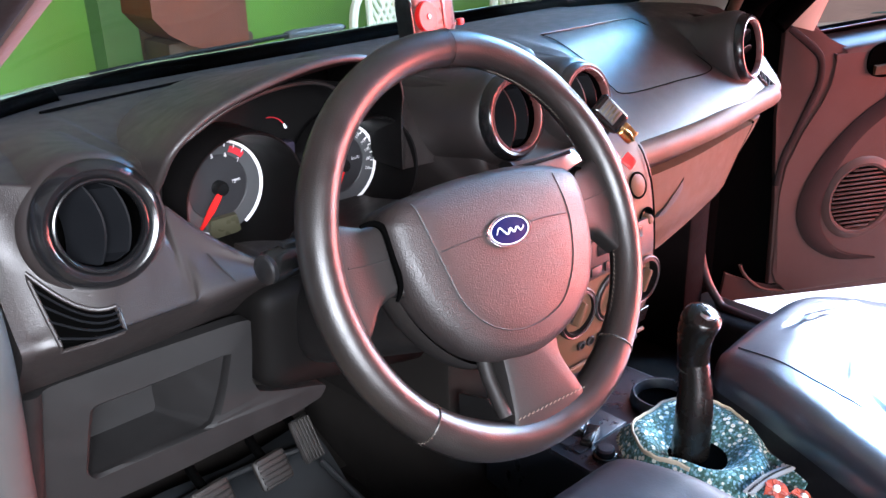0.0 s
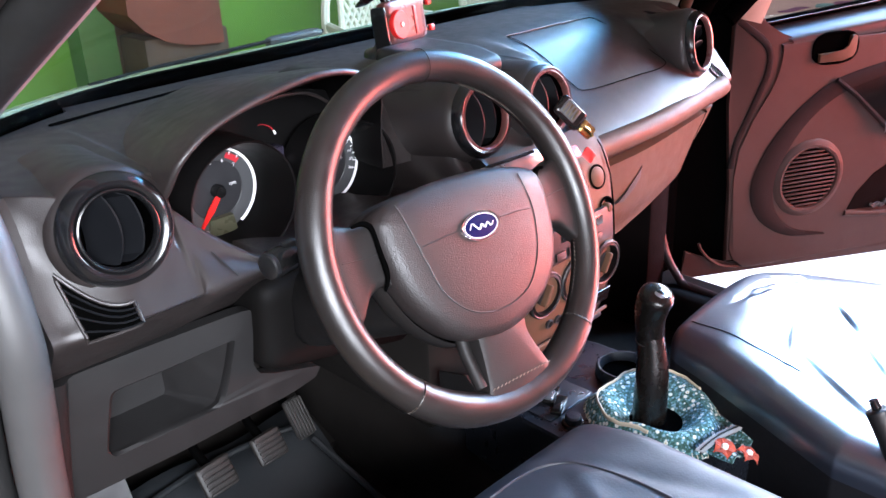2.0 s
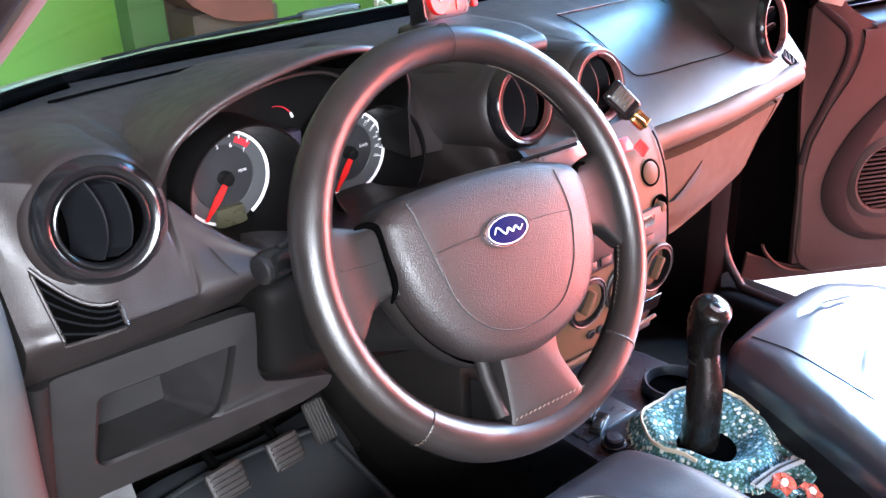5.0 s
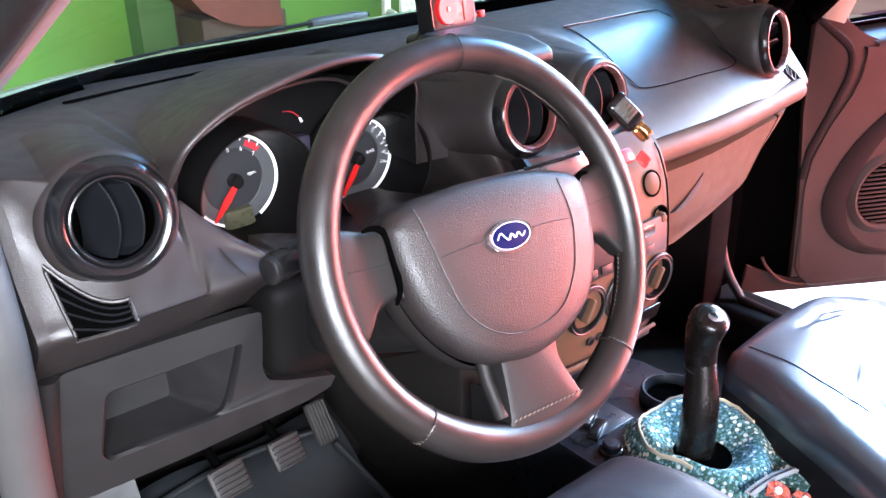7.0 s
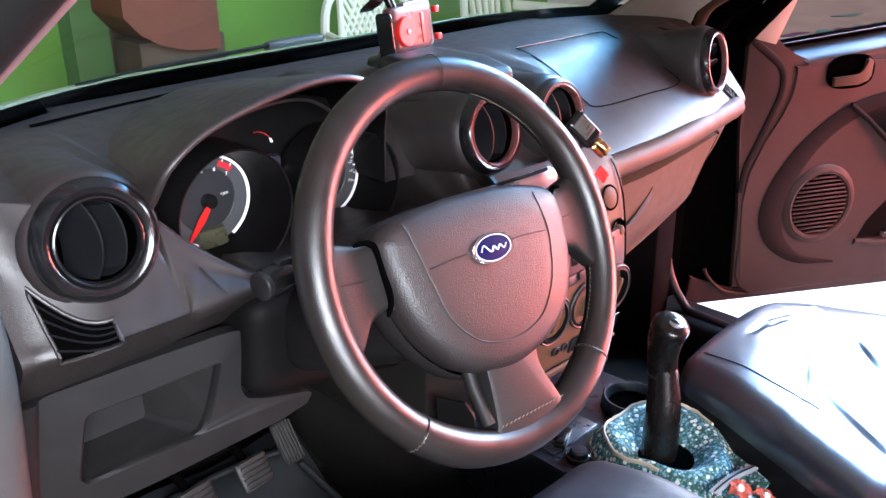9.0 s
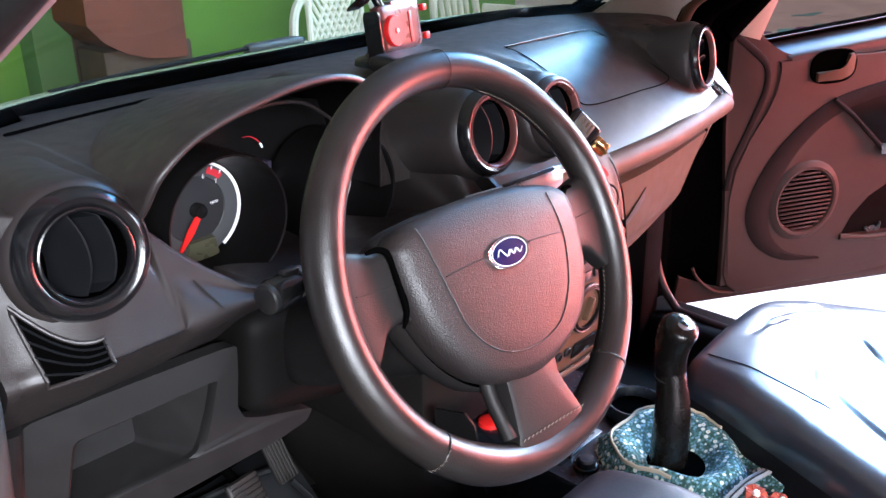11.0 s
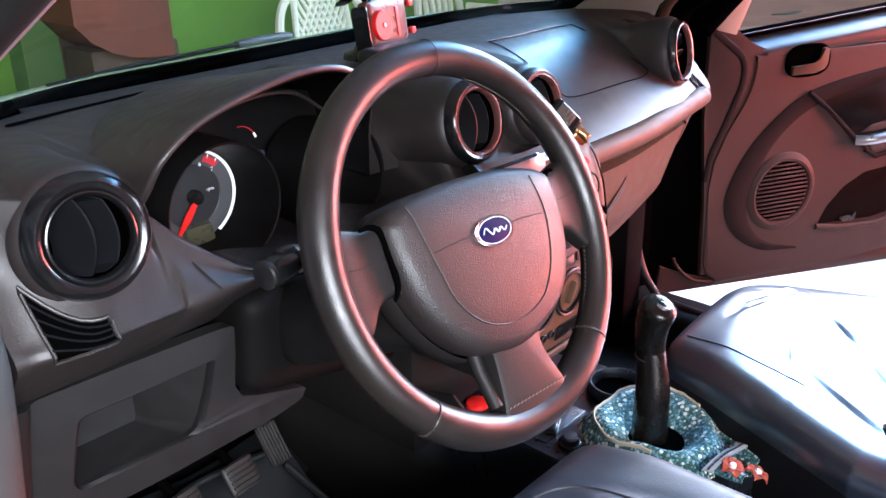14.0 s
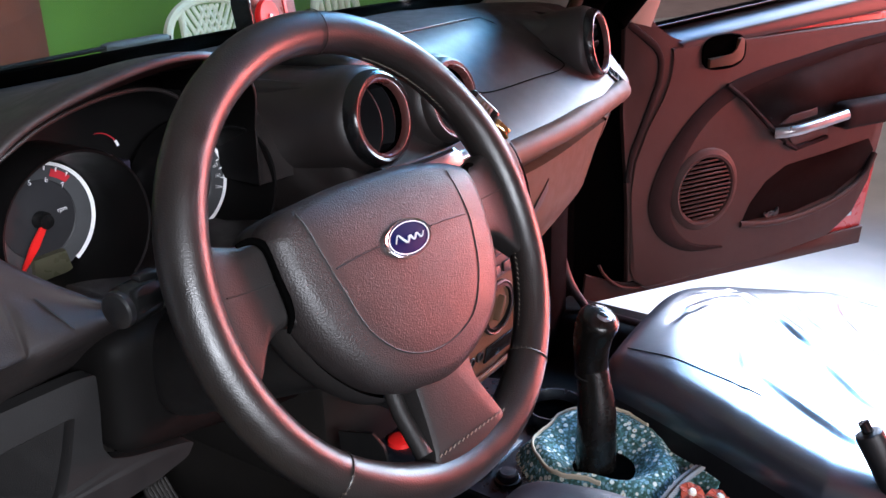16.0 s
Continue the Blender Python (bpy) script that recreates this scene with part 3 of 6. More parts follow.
for i, (a, b) in enumerate(zip(lip, back)):
    thin = 0.5 - 0.3 * smooth(40, 50, i)
    inward = (centre - a)
    inward.y = 0
    inward.normalize()
    row = [b + Vector((0, 0.045, -0.030)), b + Vector((0, 0.022, -0.010))]
    for v in np.linspace(1, 0, 22):
        p = a.lerp(b, v)
        p.z = b.z + (a.z - b.z) * (0.6 * (1 - smooth(0, 1, v)) + 0.4 * (1 - v)) - 0.002 * smooth(0.8, 1.0, v)
        row.append(p)
    for k in range(1, 7):
        t = k / 6 * math.pi * 0.75
        row.append(a + Vector((0, -0.010 * thin * math.sin(t), 0)) + inward * 0.009 * thin * (1 - math.cos(t)))
    rows.append(row)
    close = 1 - 1.1 * smooth(34, 46, i)
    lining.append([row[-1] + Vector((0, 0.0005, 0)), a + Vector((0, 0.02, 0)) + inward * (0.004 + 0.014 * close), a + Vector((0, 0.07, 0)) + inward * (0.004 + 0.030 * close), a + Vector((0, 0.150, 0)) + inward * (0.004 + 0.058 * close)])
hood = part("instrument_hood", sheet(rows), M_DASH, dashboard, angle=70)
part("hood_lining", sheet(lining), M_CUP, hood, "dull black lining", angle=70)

# instrument cluster
cluster = part("dial_board", plate([(-0.545, 0.865), (-0.205, 0.865), (-0.200, 0.93), (-0.235, 1.01), (-0.37, 1.045), (-0.51, 1.01), (-0.55, 0.93)], 0.006,
               Matrix.Translation((0, 0.118, 0)) @ UPRIGHT), M_CUP, dashboard)


def lettering(word, size, m, parent):
    """A printed word as a thin mesh."""
    cu = bpy.data.curves.new("print", "FONT")
    cu.body, cu.size, cu.align_x, cu.align_y = word, size, "CENTER", "CENTER"
    tmp = bpy.data.objects.new("print", cu)
    me = bpy.data.meshes.new_from_object(tmp)
    bpy.data.objects.remove(tmp)
    me.materials.append(M_WHITE)
    ob = new("printed_number", me)
    ob.parent, ob.matrix_basis = parent, m
    return ob


def dial(cx, cz, r, needle, sweep, big):
    """One dial in its deep black cup; needle and sweep in degrees from the right, anticlockwise."""
    at = Matrix.Translation((cx, 0.095, cz)) @ UPRIGHT
    cup = part("dial_cup", lathe([(r * 1.02, 0.0), (r * 1.09, 0.025), (r * 1.22, 0.052), (r * 1.32, 0.070), (r * 1.36, 0.071), (r * 1.38, 0.066), (r * 1.36, 0.0)], at, 48), M_CUP, cluster)
    part("dial_face", lathe([(0.0005, 0.002), (r * 0.68, 0.002), (r * 0.70, 0.003)], at, 48), M_DIAL, cluster)
    part("dial_ring", lathe([(r * 0.70, 0.003), (r * 0.98, 0.006)], at, 48), M_DIAL_GREY, cluster)
    part("white_scale", lathe([(r * 0.955, 0.0072), (r * 1.015, 0.009)], at, 40, sweep), M_WHITE, cluster)
    b = bmesh.new()
    n = 4 if not big else 9
    first, step = (48, 14) if not big else (-18, 13)
    for k in range(n):
        box(r * 0.87, r * 0.94, -0.0005, 0.0005, 0.0065, 0.0078, 0, bm=b, m=at @ pose(0, 0, 0, 0, 0, first + step * k))
    part("tick_marks", b, M_WHITE, cluster)
    for k, word in enumerate(("7", "6", "5") if not big else ("200", "180", "160", "140", "120")):
        a = (45, 72, 97)[k] if not big else (-18 + 17 * k)
        q = at @ pose(0, 0, 0, 0, 0, a) @ Matrix.Translation((r * (0.80 if big else 0.70), 0, 0.0072)) @ pose(0, 0, 0, 0, 0, -a + (0 if not big else a))
        lettering(word, 0.0072 if not big else 0.0055, q, cluster)
    nb = plate([(-0.003, -0.0028), (r * 0.45, -0.0040), (r * 0.97, -0.0012), (r * 0.97, 0.0012), (r * 0.45, 0.0040), (-0.003, 0.0028)], 0.003, at @ pose(0, 0, 0.012, 0, 0, needle), 0.0006)
    part("needle", nb, M_RED, cluster)
    part("needle_hub", lathe([(0.0001, 0.0165), (0.007, 0.016), (0.009, 0.012), (0.009, 0.004)], at, 20), M_BLACK, cluster)
    lettering("km/h" if big else "rpm", 0.0065, at @ Matrix.Translation((0.024, 0.004, 0.0045)), cluster)
    return at


at = dial(-0.438, 0.925, 0.056, 231, (-60, 76), False)
part("red_zone", lathe([(0.043, 0.0066), (0.0505, 0.0078)], at, 10, (43, 68)), M_RED_DARK, cluster)
part("white_scale", lathe([(0.0535, 0.0072), (0.0568, 0.009)], at, 12, (216, 256)), M_WHITE, cluster)
part("trip_display", plate([(-0.022, -0.058), (0.020, -0.058), (0.016, -0.035), (-0.018, -0.035)], 0.011, at, 0.001), M_LCD, cluster)
at = dial(-0.262, 0.911, 0.054, 236, (-125, 62), True)
at = Matrix.Translation((-0.355, 0.108, 0.964)) @ UPRIGHT
part("fuel_gauge", lathe([(0.0245, 0.004), (0.0258, 0.005)], at, 16, (34, 95)), M_RED_DARK, cluster)
part("fuel_gauge", lathe([(0.0240, 0.004), (0.0266, 0.005)], at, 8, (16, 32)), M_WHITE, cluster)
part("centre_display", box(-0.351, -0.330, 0.088, 0.110, 0.918, 0.958, 0.002), M_DISPLAY, cluster, "grey centre display with a purple reflection painted in")
part("warning_lamp_strip", box(-0.372, -0.335, 0.104, 0.110, 0.900, 0.912, 0.001), M_DARK, cluster)
for k in range(3):
    part("warning_lamp", lathe([(0.0001, 0.001), (0.0022, 0.0008), (0.0026, 0.0)], Matrix.Translation((-0.364 + 0.010 * k, 0.1035, 0.906)) @ UPRIGHT, 12), M_DIAL_GREY, cluster)
part("visor_edge", tube(spline([(-0.500, 0.055, 0.992), (-0.440, 0.050, 1.022), (-0.370, 0.048, 1.036), (-0.310, 0.050, 1.030), (-0.262, 0.055, 1.000)], 30), 0.0022, False, 8), M_DASH, cluster)


# round vents
def vent(cx, cy, cz, up, turn, vertical, ro, ri, ring_mat, pod_mat, sink=0.0):
    """A round vent with its axis towards the back, tipped up and turned by some degrees."""
    at = Matrix.Translation((cx, cy, cz)) @ pose(0, 0, 0, 0, 0, turn) @ pose(0, 0, 0, -up, 0, 0) @ UPRIGHT
    v = part("vent", lathe([(ri + (ro - ri) * k, h) for k, h in ((1, -0.030), (1, 0.0), (0.94, 0.009), (0.78, 0.0165), (0.56, 0.0195), (0.36, 0.0185), (0.16, 0.0130), (0.02, 0.0040), (0.0, -0.01))], at, 64), ring_mat, dashboard, "round black air vent")
    part("vent_pod", lathe([(ro - 0.002, 0.006), (ro + 0.002, 0.003), (ro + 0.006, -0.006), (ro + 0.009 - 0.2 * sink, -0.030), (ro + 0.012 - 0.6 * sink, -0.06), (ro + 0.017 - sink, -0.10), (ro + 0.026 - 1.4 * sink, -0.15)], at, 56), pod_mat, v)
    # only the right three rings carry the painted red glint
    part("vent_ring", lathe([(ri + 0.0058, 0.0165), (ri + 0.0050, 0.0188), (ri + 0.0034, 0.0194), (ri + 0.0018, 0.0180), (ri + 0.0006, 0.0140), (ri + 0.0003, 0.0095)], at, 64), M_BEZEL if cx < -0.5 else M_RING_LIT, v)
    # well painted near-black for the shade deep in the vent
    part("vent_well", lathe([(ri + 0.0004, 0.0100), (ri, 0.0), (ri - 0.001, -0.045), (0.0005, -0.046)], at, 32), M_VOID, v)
    for off in (-0.14 * ri, 0.47 * ri):
        rows = []
        for w in np.linspace(-1, 1, 13):
            h = 0.975 * ri * w
            half = math.sqrt(max(0.0, ri ** 2 - h * h))
            lim = max(-half, min(half, off))
            bow = 0.007 * (1 - w * w)
            rows.append([(lim - 0.024 + bow, h, -0.030), (lim - 0.008 + bow, h, -0.006), (lim + bow * 1.3, h, 0.007 * (1 - w * w) + 0.002), (lim + 0.002 + bow * 1.3, h, 0.007 * (1 - w * w) + 0.002), (lim - 0.004 + bow, h, -0.008), (lim - 0.021 + bow, h, -0.030)])
        spin = at if vertical else at @ pose(0, 0, 0, 0, 0, 90)
        rows = [[spin @ Vector(p) for p in r] for r in rows]
        part("vane", sheet(rows, closed_u=True), M_VANE, v)
    return v


vent(-0.620, -0.004, 0.957, 12, -4, True, 0.0635, 0.0390, M_BEZEL, M_DASH)
vent(-0.094, -0.045, 0.964, 12, 0, True, 0.057, 0.0400, M_BEZEL, M_DASH)
vent(0.050, -0.045, 0.957, 12, 0, True, 0.055, 0.0400, M_DASH, M_DASH)
vent(0.592, 0.012, 0.945, 10, 11, False, 0.062, 0.0470, M_BEZEL, M_DASH, 0.014)


def seam(points, r, mat, nm="seam", parent=dashboard):
    return part(nm, tube(points, r, False, 6), mat, parent)


# side grilles below the end vents
def face_y(x, z):
    """The dashboard's outer face at (x, z), below its top edge."""
    r = dash_row(x, 160)
    return min(r[60:], key=lambda p: abs(p[2] - z) + (5 if p[2] < 0.85 or p[1] > 0.05 else 0))[1]


def grille(corners, n, bow):
    """A grille on the face, over a black sheet painting its recess's shade: its corners (x, z) from the upper outer one
    round.
    """
    a, b, c, d = [Vector((x, 0, z)) for x, z in corners]

    def place(u, v, off):
        p = a.lerp(b, v).lerp(d.lerp(c, v), u)
        p.z -= bow * (1 - v) * math.sin(math.pi * u)
        p.y = face_y(p.x, p.z) - off
        return p

    well = part("side_grille", thick_sheet([[place(u, v, 0.0022) for u in np.linspace(0, 1, 9)] for v in np.linspace(0, 1, 9)], 0.001), M_VOID, dashboard, "black slatted side grille")
    edge = [place(u, 0, 0.003) for u in np.linspace(0, 1, 9)] + [place(1, v, 0.003) for v in np.linspace(0.1, 1, 6)] + [place(u, 1, 0.003) for u in np.linspace(0.9, 0, 8)] + [place(0, v, 0.003) for v in np.linspace(0.9, 0.1, 6)]
    part("grille_frame", tube(edge, 0.0022, True, 8), M_DASH, well)
    for k in range(1, n + 1):
        v = k / (n + 1)
        part("slat", tube([place(u, v, 0.004) for u in np.linspace(0, 1, 10)], 0.0013, False, 6), M_VANE, well)


grille([(-0.690, 0.928), (-0.684, 0.858), (-0.632, 0.866), (-0.630, 0.888)], 4, 0.014)
seam([Vector((x, face_y(x, z) - 0.0010, z)) for x, z in ((-0.533, 0.924), (-0.528, 0.914), (-0.523, 0.903), (-0.516, 0.889), (-0.510, 0.877))], 0.0009, M_RUBBER, "panel_seam")
grille([(0.655, 0.905), (0.688, 0.862), (0.664, 0.858), (0.642, 0.884)], 4, 0.002)

# passenger airbag seam, defrost slot, moulding
def skin(x, y):
    """The dashboard's height at (x, y) on its upper side."""
    r = dash_row(x, 160)
    best = min(r[:105], key=lambda p: abs(p[1] - y))
    return Vector((x, best[1], best[2]))


bag = [(0.226, 0.176), (0.430, 0.168), (0.462, 0.140), (0.506, 0.042), (0.496, 0.020), (0.40, 0.018), (0.26, 0.024), (0.236, 0.040), (0.230, 0.09), (0.226, 0.14), (0.226, 0.176)]
pts = spline([skin(x, y) + Vector((0, -0.001, 0.0012)) for x, y in bag], 60)
seam(pts, 0.0009, M_VOID, "airbag_seam")
# paler tube paints the highlight on the lid's top edge
seam(spline([skin(x, y) + Vector((0, 0, 0.002)) for x, y in bag[:2]], 10), 0.0012, M_GREYTRIM, "airbag_highlight")
seam(spline([skin(x, y) + Vector((0, 0, 0.001)) for x, y in ((-0.555, 0.277), (-0.471, 0.296), (-0.348, 0.307))], 12), 0.0024, M_VOID, "defrost_slot")
pad = softbox(-0.090, 0.026, -0.008, 0.175, 1.010, 1.036, 0.012, (16, 16, 5), lambda p: p + Vector((-0.4 * max(0, 0.06 - p.y) * smooth(-0.02, 0.05, p.x), 0, -0.12 * max(0, 0.05 - p.y))))
part("centre_pad", pad, M_DARK, dashboard, "dark raised pad on the dashboard")

# bead along the passenger side and panel under it
def lip_y(x):
    return -0.060 + 0.045 * smooth(0.30, 0.75, x)


pts = [(x, lip_y(x) + 0.001 + 0.010 * smooth(0.66, 0.69, x), 0.851 + 0.004 * smooth(0.64, 0.69, x)) for x in np.linspace(0.125, 0.688, 40)]
part("trim_bead", tube(pts, [0.0195 - 0.009 * smooth(0.655, 0.69, p[0]) for p in pts], False, 18, flat=1.0), M_STACK, dashboard, "pale moulded edge under the passenger side")
rows = [[(x, lip_y(x) + dy, z) for x in np.linspace(0.125, 0.69, 20)] for dy, z in ((0.01, 0.834), (0.035, 0.815), (0.05, 0.800))]
part("under_lip", thick_sheet(rows, 0.004), M_DARK, dashboard)
def lid_edge(z):
    return float(np.interp(z, (0.620, 0.632, 0.645, 0.680, 0.770, 0.800), (0.36, 0.44, 0.50, 0.580, 0.685, 0.705)))


def lid_y(x, z):
    return lip_y(x) + 0.048 + (0.797 - z) * 0.16 + 0.02 * smooth(0.70, 0.63, z)


def lid_end(z):
    return lid_edge(z) - 0.045 * smooth(0.66, 0.78, z)


rows = [[(x, lid_y(x, z), z) for x in np.linspace(0.135, lid_end(z) - 0.002, 20)] for z in np.linspace(0.797, 0.622, 16)]
glovebox = part("glovebox", thick_sheet(rows, 0.02), M_STACK, dashboard, "closed pale glovebox lid")
rows = [[(x, lid_y(x, z) - 0.004 + 0.008 * u * u, z) for u, x in zip(np.linspace(0, 1, 5), np.linspace(lid_end(z) + 0.002, lid_edge(z) + 0.004, 5))] for z in np.linspace(0.800, 0.668, 12)]
part("side_panel", thick_sheet(rows, 0.012), M_STACK, dashboard)
# plate stands proud of the lid; its dark tone paints the recess
hb = plate([(0.290, 0.710), (0.325, 0.722), (0.358, 0.746), (0.373, 0.764), (0.372, 0.742), (0.352, 0.724), (0.318, 0.708)], 0.005, Matrix.Translation((0, -0.0195, 0)) @ UPRIGHT, 0.002)
part("glovebox_handle", hb, M_HUB, glovebox, "dark plate standing in for the recessed pull")
part("lid_gap", tube([(lid_end(z), lid_y(lid_end(z), z) - 0.0190, z) for z in np.linspace(0.797, 0.672, 12)], 0.0022, False, 6), M_VOID, glovebox)
# lower dash behind the glovebox
part("heater_box", box(0.13, 0.40, 0.10, 0.36, 0.50, 0.78, 0.02), M_DARK, dashboard)

# driver's lower panel with an open cubby
CUB_O = [(-0.697, 0.790), (-0.600, 0.804), (-0.484, 0.819), (-0.487, 0.775), (-0.489, 0.737), (-0.482, 0.721), (-0.464, 0.715), (-0.405, 0.706), (-0.412, 0.690), (-0.444, 0.676), (-0.579, 0.640), (-0.715, 0.612), (-0.706, 0.70)]
CUB_I = [(-0.647, 0.754), (-0.590, 0.763), (-0.511, 0.779), (-0.514, 0.765), (-0.519, 0.740), (-0.527, 0.710), (-0.534, 0.694), (-0.544, 0.688), (-0.575, 0.682), (-0.602, 0.677), (-0.663, 0.665), (-0.661, 0.680), (-0.655, 0.715)]
CUB_B = [(-0.646, 0.770), (-0.610, 0.774), (-0.567, 0.780), (-0.566, 0.765), (-0.566, 0.745), (-0.565, 0.715), (-0.564, 0.696), (-0.566, 0.690), (-0.580, 0.687), (-0.605, 0.682), (-0.652, 0.673), (-0.652, 0.680), (-0.650, 0.72)]


def panel_at(pts, y, slope=0.10):
    return [(x, y - 0.034 + (-0.486 - x) * 0.31 + (0.81 - z) * slope, z) for x, z in pts]


def round_loop(pts, n):
    q = [Vector((x, z, 0)) for x, z in pts]
    out = []
    for k in range(len(q)):
        for u in np.linspace(0, 1, n, endpoint=False):
            out.append(q[k].lerp(q[(k + 1) % len(q)], u))
    for _ in range(2):
        out = [(out[i - 1] + 2 * out[i] + out[(i + 1) % len(out)]) / 4 for i in range(len(out))]
    return [(p.x, p.y) for p in out]


lo, li, lb = round_loop(CUB_O, 8), round_loop(CUB_I, 8), round_loop(CUB_B, 8)
mid_loop = [(a[0] * 0.08 + b_[0] * 0.92, a[1] * 0.08 + b_[1] * 0.92) for a, b_ in zip(lo, li)]
rows = [panel_at(lo, 0.020), panel_at(lo, 0.002), panel_at(mid_loop, 0.0), panel_at(li, 0.004), panel_at(li, 0.012)]
lower = part("lower_panel", sheet(rows, closed_u=True), M_LOWER, dashboard, "lighter grey lower panel with an open cubby")
rows = [panel_at(li, 0.012)] + [panel_at([(a[0] + (b_[0] - a[0]) * t, a[1] + (b_[1] - a[1]) * t) for a, b_ in zip(li, lb)], 0.012 + 0.058 * t) for t in (0.33, 0.66, 1.0)]
bm = sheet(rows, closed_u=True)
bm.verts.ensure_lookup_table()
bm.faces.new([v for v in bm.verts[-len(lb):]])
part("cubby_well", bm, M_LOWER, lower, angle=18)
part("panel_edge", tube([(-0.703, 0.036, 0.792), (-0.709, 0.044, 0.74), (-0.718, 0.054, 0.66), (-0.724, 0.062, 0.58)], 0.014, False, 10), M_LOWER, lower)

# steering column
at = Matrix.Translation((-0.367, -0.277, 0.942)) @ pose(0, 0, 0, 0, 0, -0.8) @ pose(0, 0, 0, -25.9, 0, 0)        # local -y points at the driver
col = thing("steering_column", "dark plastic steering column shroud with an indicator stalk", "steering column", pose(0, 0, 0))
b = softbox(-0.080, 0.080, 0.045, 0.30, -0.085, 0.018, 0.035, (14, 20, 10))
bmesh.ops.transform(b, matrix=at, verts=b.verts[:])
part("shroud", b, M_DARK, col)
b = softbox(-0.487, -0.24, -0.062, 0.05, 0.727, 0.852, 0.022, (16, 8, 12), lambda p: p + Vector((0, 0.1 * (0.868 - p.z), -0.24 * max(0, p.x + 0.49) * smooth(0.86, 0.76, p.z))))
part("lower_shroud", b, M_SHROUD, col)
st = part("indicator_stalk", tube([(-0.478, -0.176, 0.947), (-0.50, -0.183, 0.948), (-0.528, -0.190, 0.948)], 0.0110, False, 16), M_BLACK, col, "black indicator stalk")
part("stalk_knob", tube([(-0.526, -0.190, 0.948), (-0.529, -0.190, 0.948), (-0.552, -0.194, 0.9485), (-0.556, -0.195, 0.9485)], [0.012, 0.0146, 0.0150, 0.0132], False, 28), M_BLACK, st)
part("stalk_end", tube([(-0.5545, -0.1946, 0.9485), (-0.5590, -0.1954, 0.9486), (-0.5602, -0.1956, 0.9486)], [0.0136, 0.0134, 0.0118], False, 28), M_STALK_END, st, "grey round stalk end")
for k in range(4):
    part("stalk_ridge", tube([(-0.499 - 0.0052 * k, -0.1825 - 0.0011 * k, 0.948), (-0.502 - 0.0052 * k, -0.1832 - 0.0011 * k, 0.948)], 0.0122, False, 18), M_BLACK, st)
part("stalk_collar", tube([(-0.512, -0.186, 0.948), (-0.520, -0.188, 0.948)], 0.0132, False, 18), M_SATIN, st)
rs = part("wiper_stalk", tube([(-0.27, -0.165, 0.945), (-0.22, -0.185, 0.948), (-0.175, -0.192, 0.948), (-0.150, -0.195, 0.947), (-0.141, -0.196, 0.947)], [0.008, 0.010, 0.014, 0.016, 0.010], False, 16, flat=0.5), M_SATIN, col, "pale flattened wiper stalk")
part("stalk_line", tube([(-0.235, -0.188, 0.960), (-0.190, -0.197, 0.9625), (-0.160, -0.200, 0.9635)], 0.0022, False, 8), M_BLACK, rs)
part("stalk_switch", box(-0.538, -0.522, -0.196, -0.186, 0.958, 0.966, 0.002), M_STALK_END, st)

# ---------------------------------------------------------------- steering wheel
WR, WT = 0.1822, 0.0170
wm = at @ UPRIGHT @ pose(0, 0, 0, 0, 0, -3)                                            # local x right, y up the wheel, z at the driver
wheel = thing("steering_wheel", "black leather-wrapped three-spoke steering wheel", "steering wheel", wm)
b = bmesh.new()
rows = []
for k in range(96):
    a = k * math.tau / 96
    deg = math.degrees(a) % 360
    fat = 1.0 + 0.10 * (math.exp(-((deg - 300) / 14) ** 2) + math.exp(-((deg - 240) / 14) ** 2)) + 0.06 * (math.exp(-((deg - 160) / 14) ** 2) + math.exp(-((deg - 20) / 14) ** 2))
    r = WT * fat
    rows.append([((WR + r * math.cos(c)) * math.cos(a), (WR + r * math.cos(c)) * math.sin(a), r * 0.98 * math.sin(c)) for c in np.linspace(0, math.tau, 21)[:-1]])
part("rim", sheet(rows, closed_u=True, closed_v=True), M_LEATHER, wheel)


def rim_place(deg, c, r=WT):
    a = radians(deg)
    q = WR + r * math.cos(radians(c))
    return Vector((q * math.cos(a), q * math.sin(a), r * math.sin(radians(c))))


for deg in (226, 311, 87):
    part("rim_seam", tube([rim_place(deg, c, WT * 1.05) for c in np.linspace(-20, 230, 26)], 0.0007 if deg != 87 else 0.0005, False, 6), M_LEATHER, wheel)
    if deg == 87:
        continue
    b = bmesh.new()
    for c in np.linspace(0, 200, 15):
        tube([rim_place(deg - 0.3, c, WT * 1.06), rim_place(deg + 0.45, c + 3, WT * 1.06)], 0.0003, False, 5, b)
    part("rim_stitching", b, M_STITCH, wheel)
b = bmesh.new()
for deg in np.arange(-48, 70, 1.7):
    tube([rim_place(deg, 180, WT * 0.995), rim_place(deg + 0.9, 186, WT * 0.995)], 0.00048, False, 5, b)
part("rim_stitching", b, M_STITCH, wheel)

HUBO = [(-0.118, 0.050), (-0.100, 0.066), (-0.05, 0.074), (0.0, 0.076), (0.05, 0.074), (0.100, 0.062), (0.118, 0.046), (0.120, 0.010), (0.112, -0.032), (0.088, -0.068),
        (0.048, -0.090), (0.0, -0.099), (-0.048, -0.090), (-0.082, -0.066), (-0.106, -0.030), (-0.116, 0.010)]
ho = [(p.x, p.y * (0.88 if p.y > 0 else 1.06) - 0.006) for p in spline([(x, y, 0) for x, y in HUBO + HUBO[:1]], 80)][:-1]
rows = []
for k, h in ((1.0, -0.012), (1.015, 0.004), (0.995, 0.011), (0.955, 0.017), (0.88, 0.021), (0.6, 0.0242), (0.3, 0.0255), (0.02, 0.026)):
    rows.append([(x * k, y * k, h) for x, y in ho])
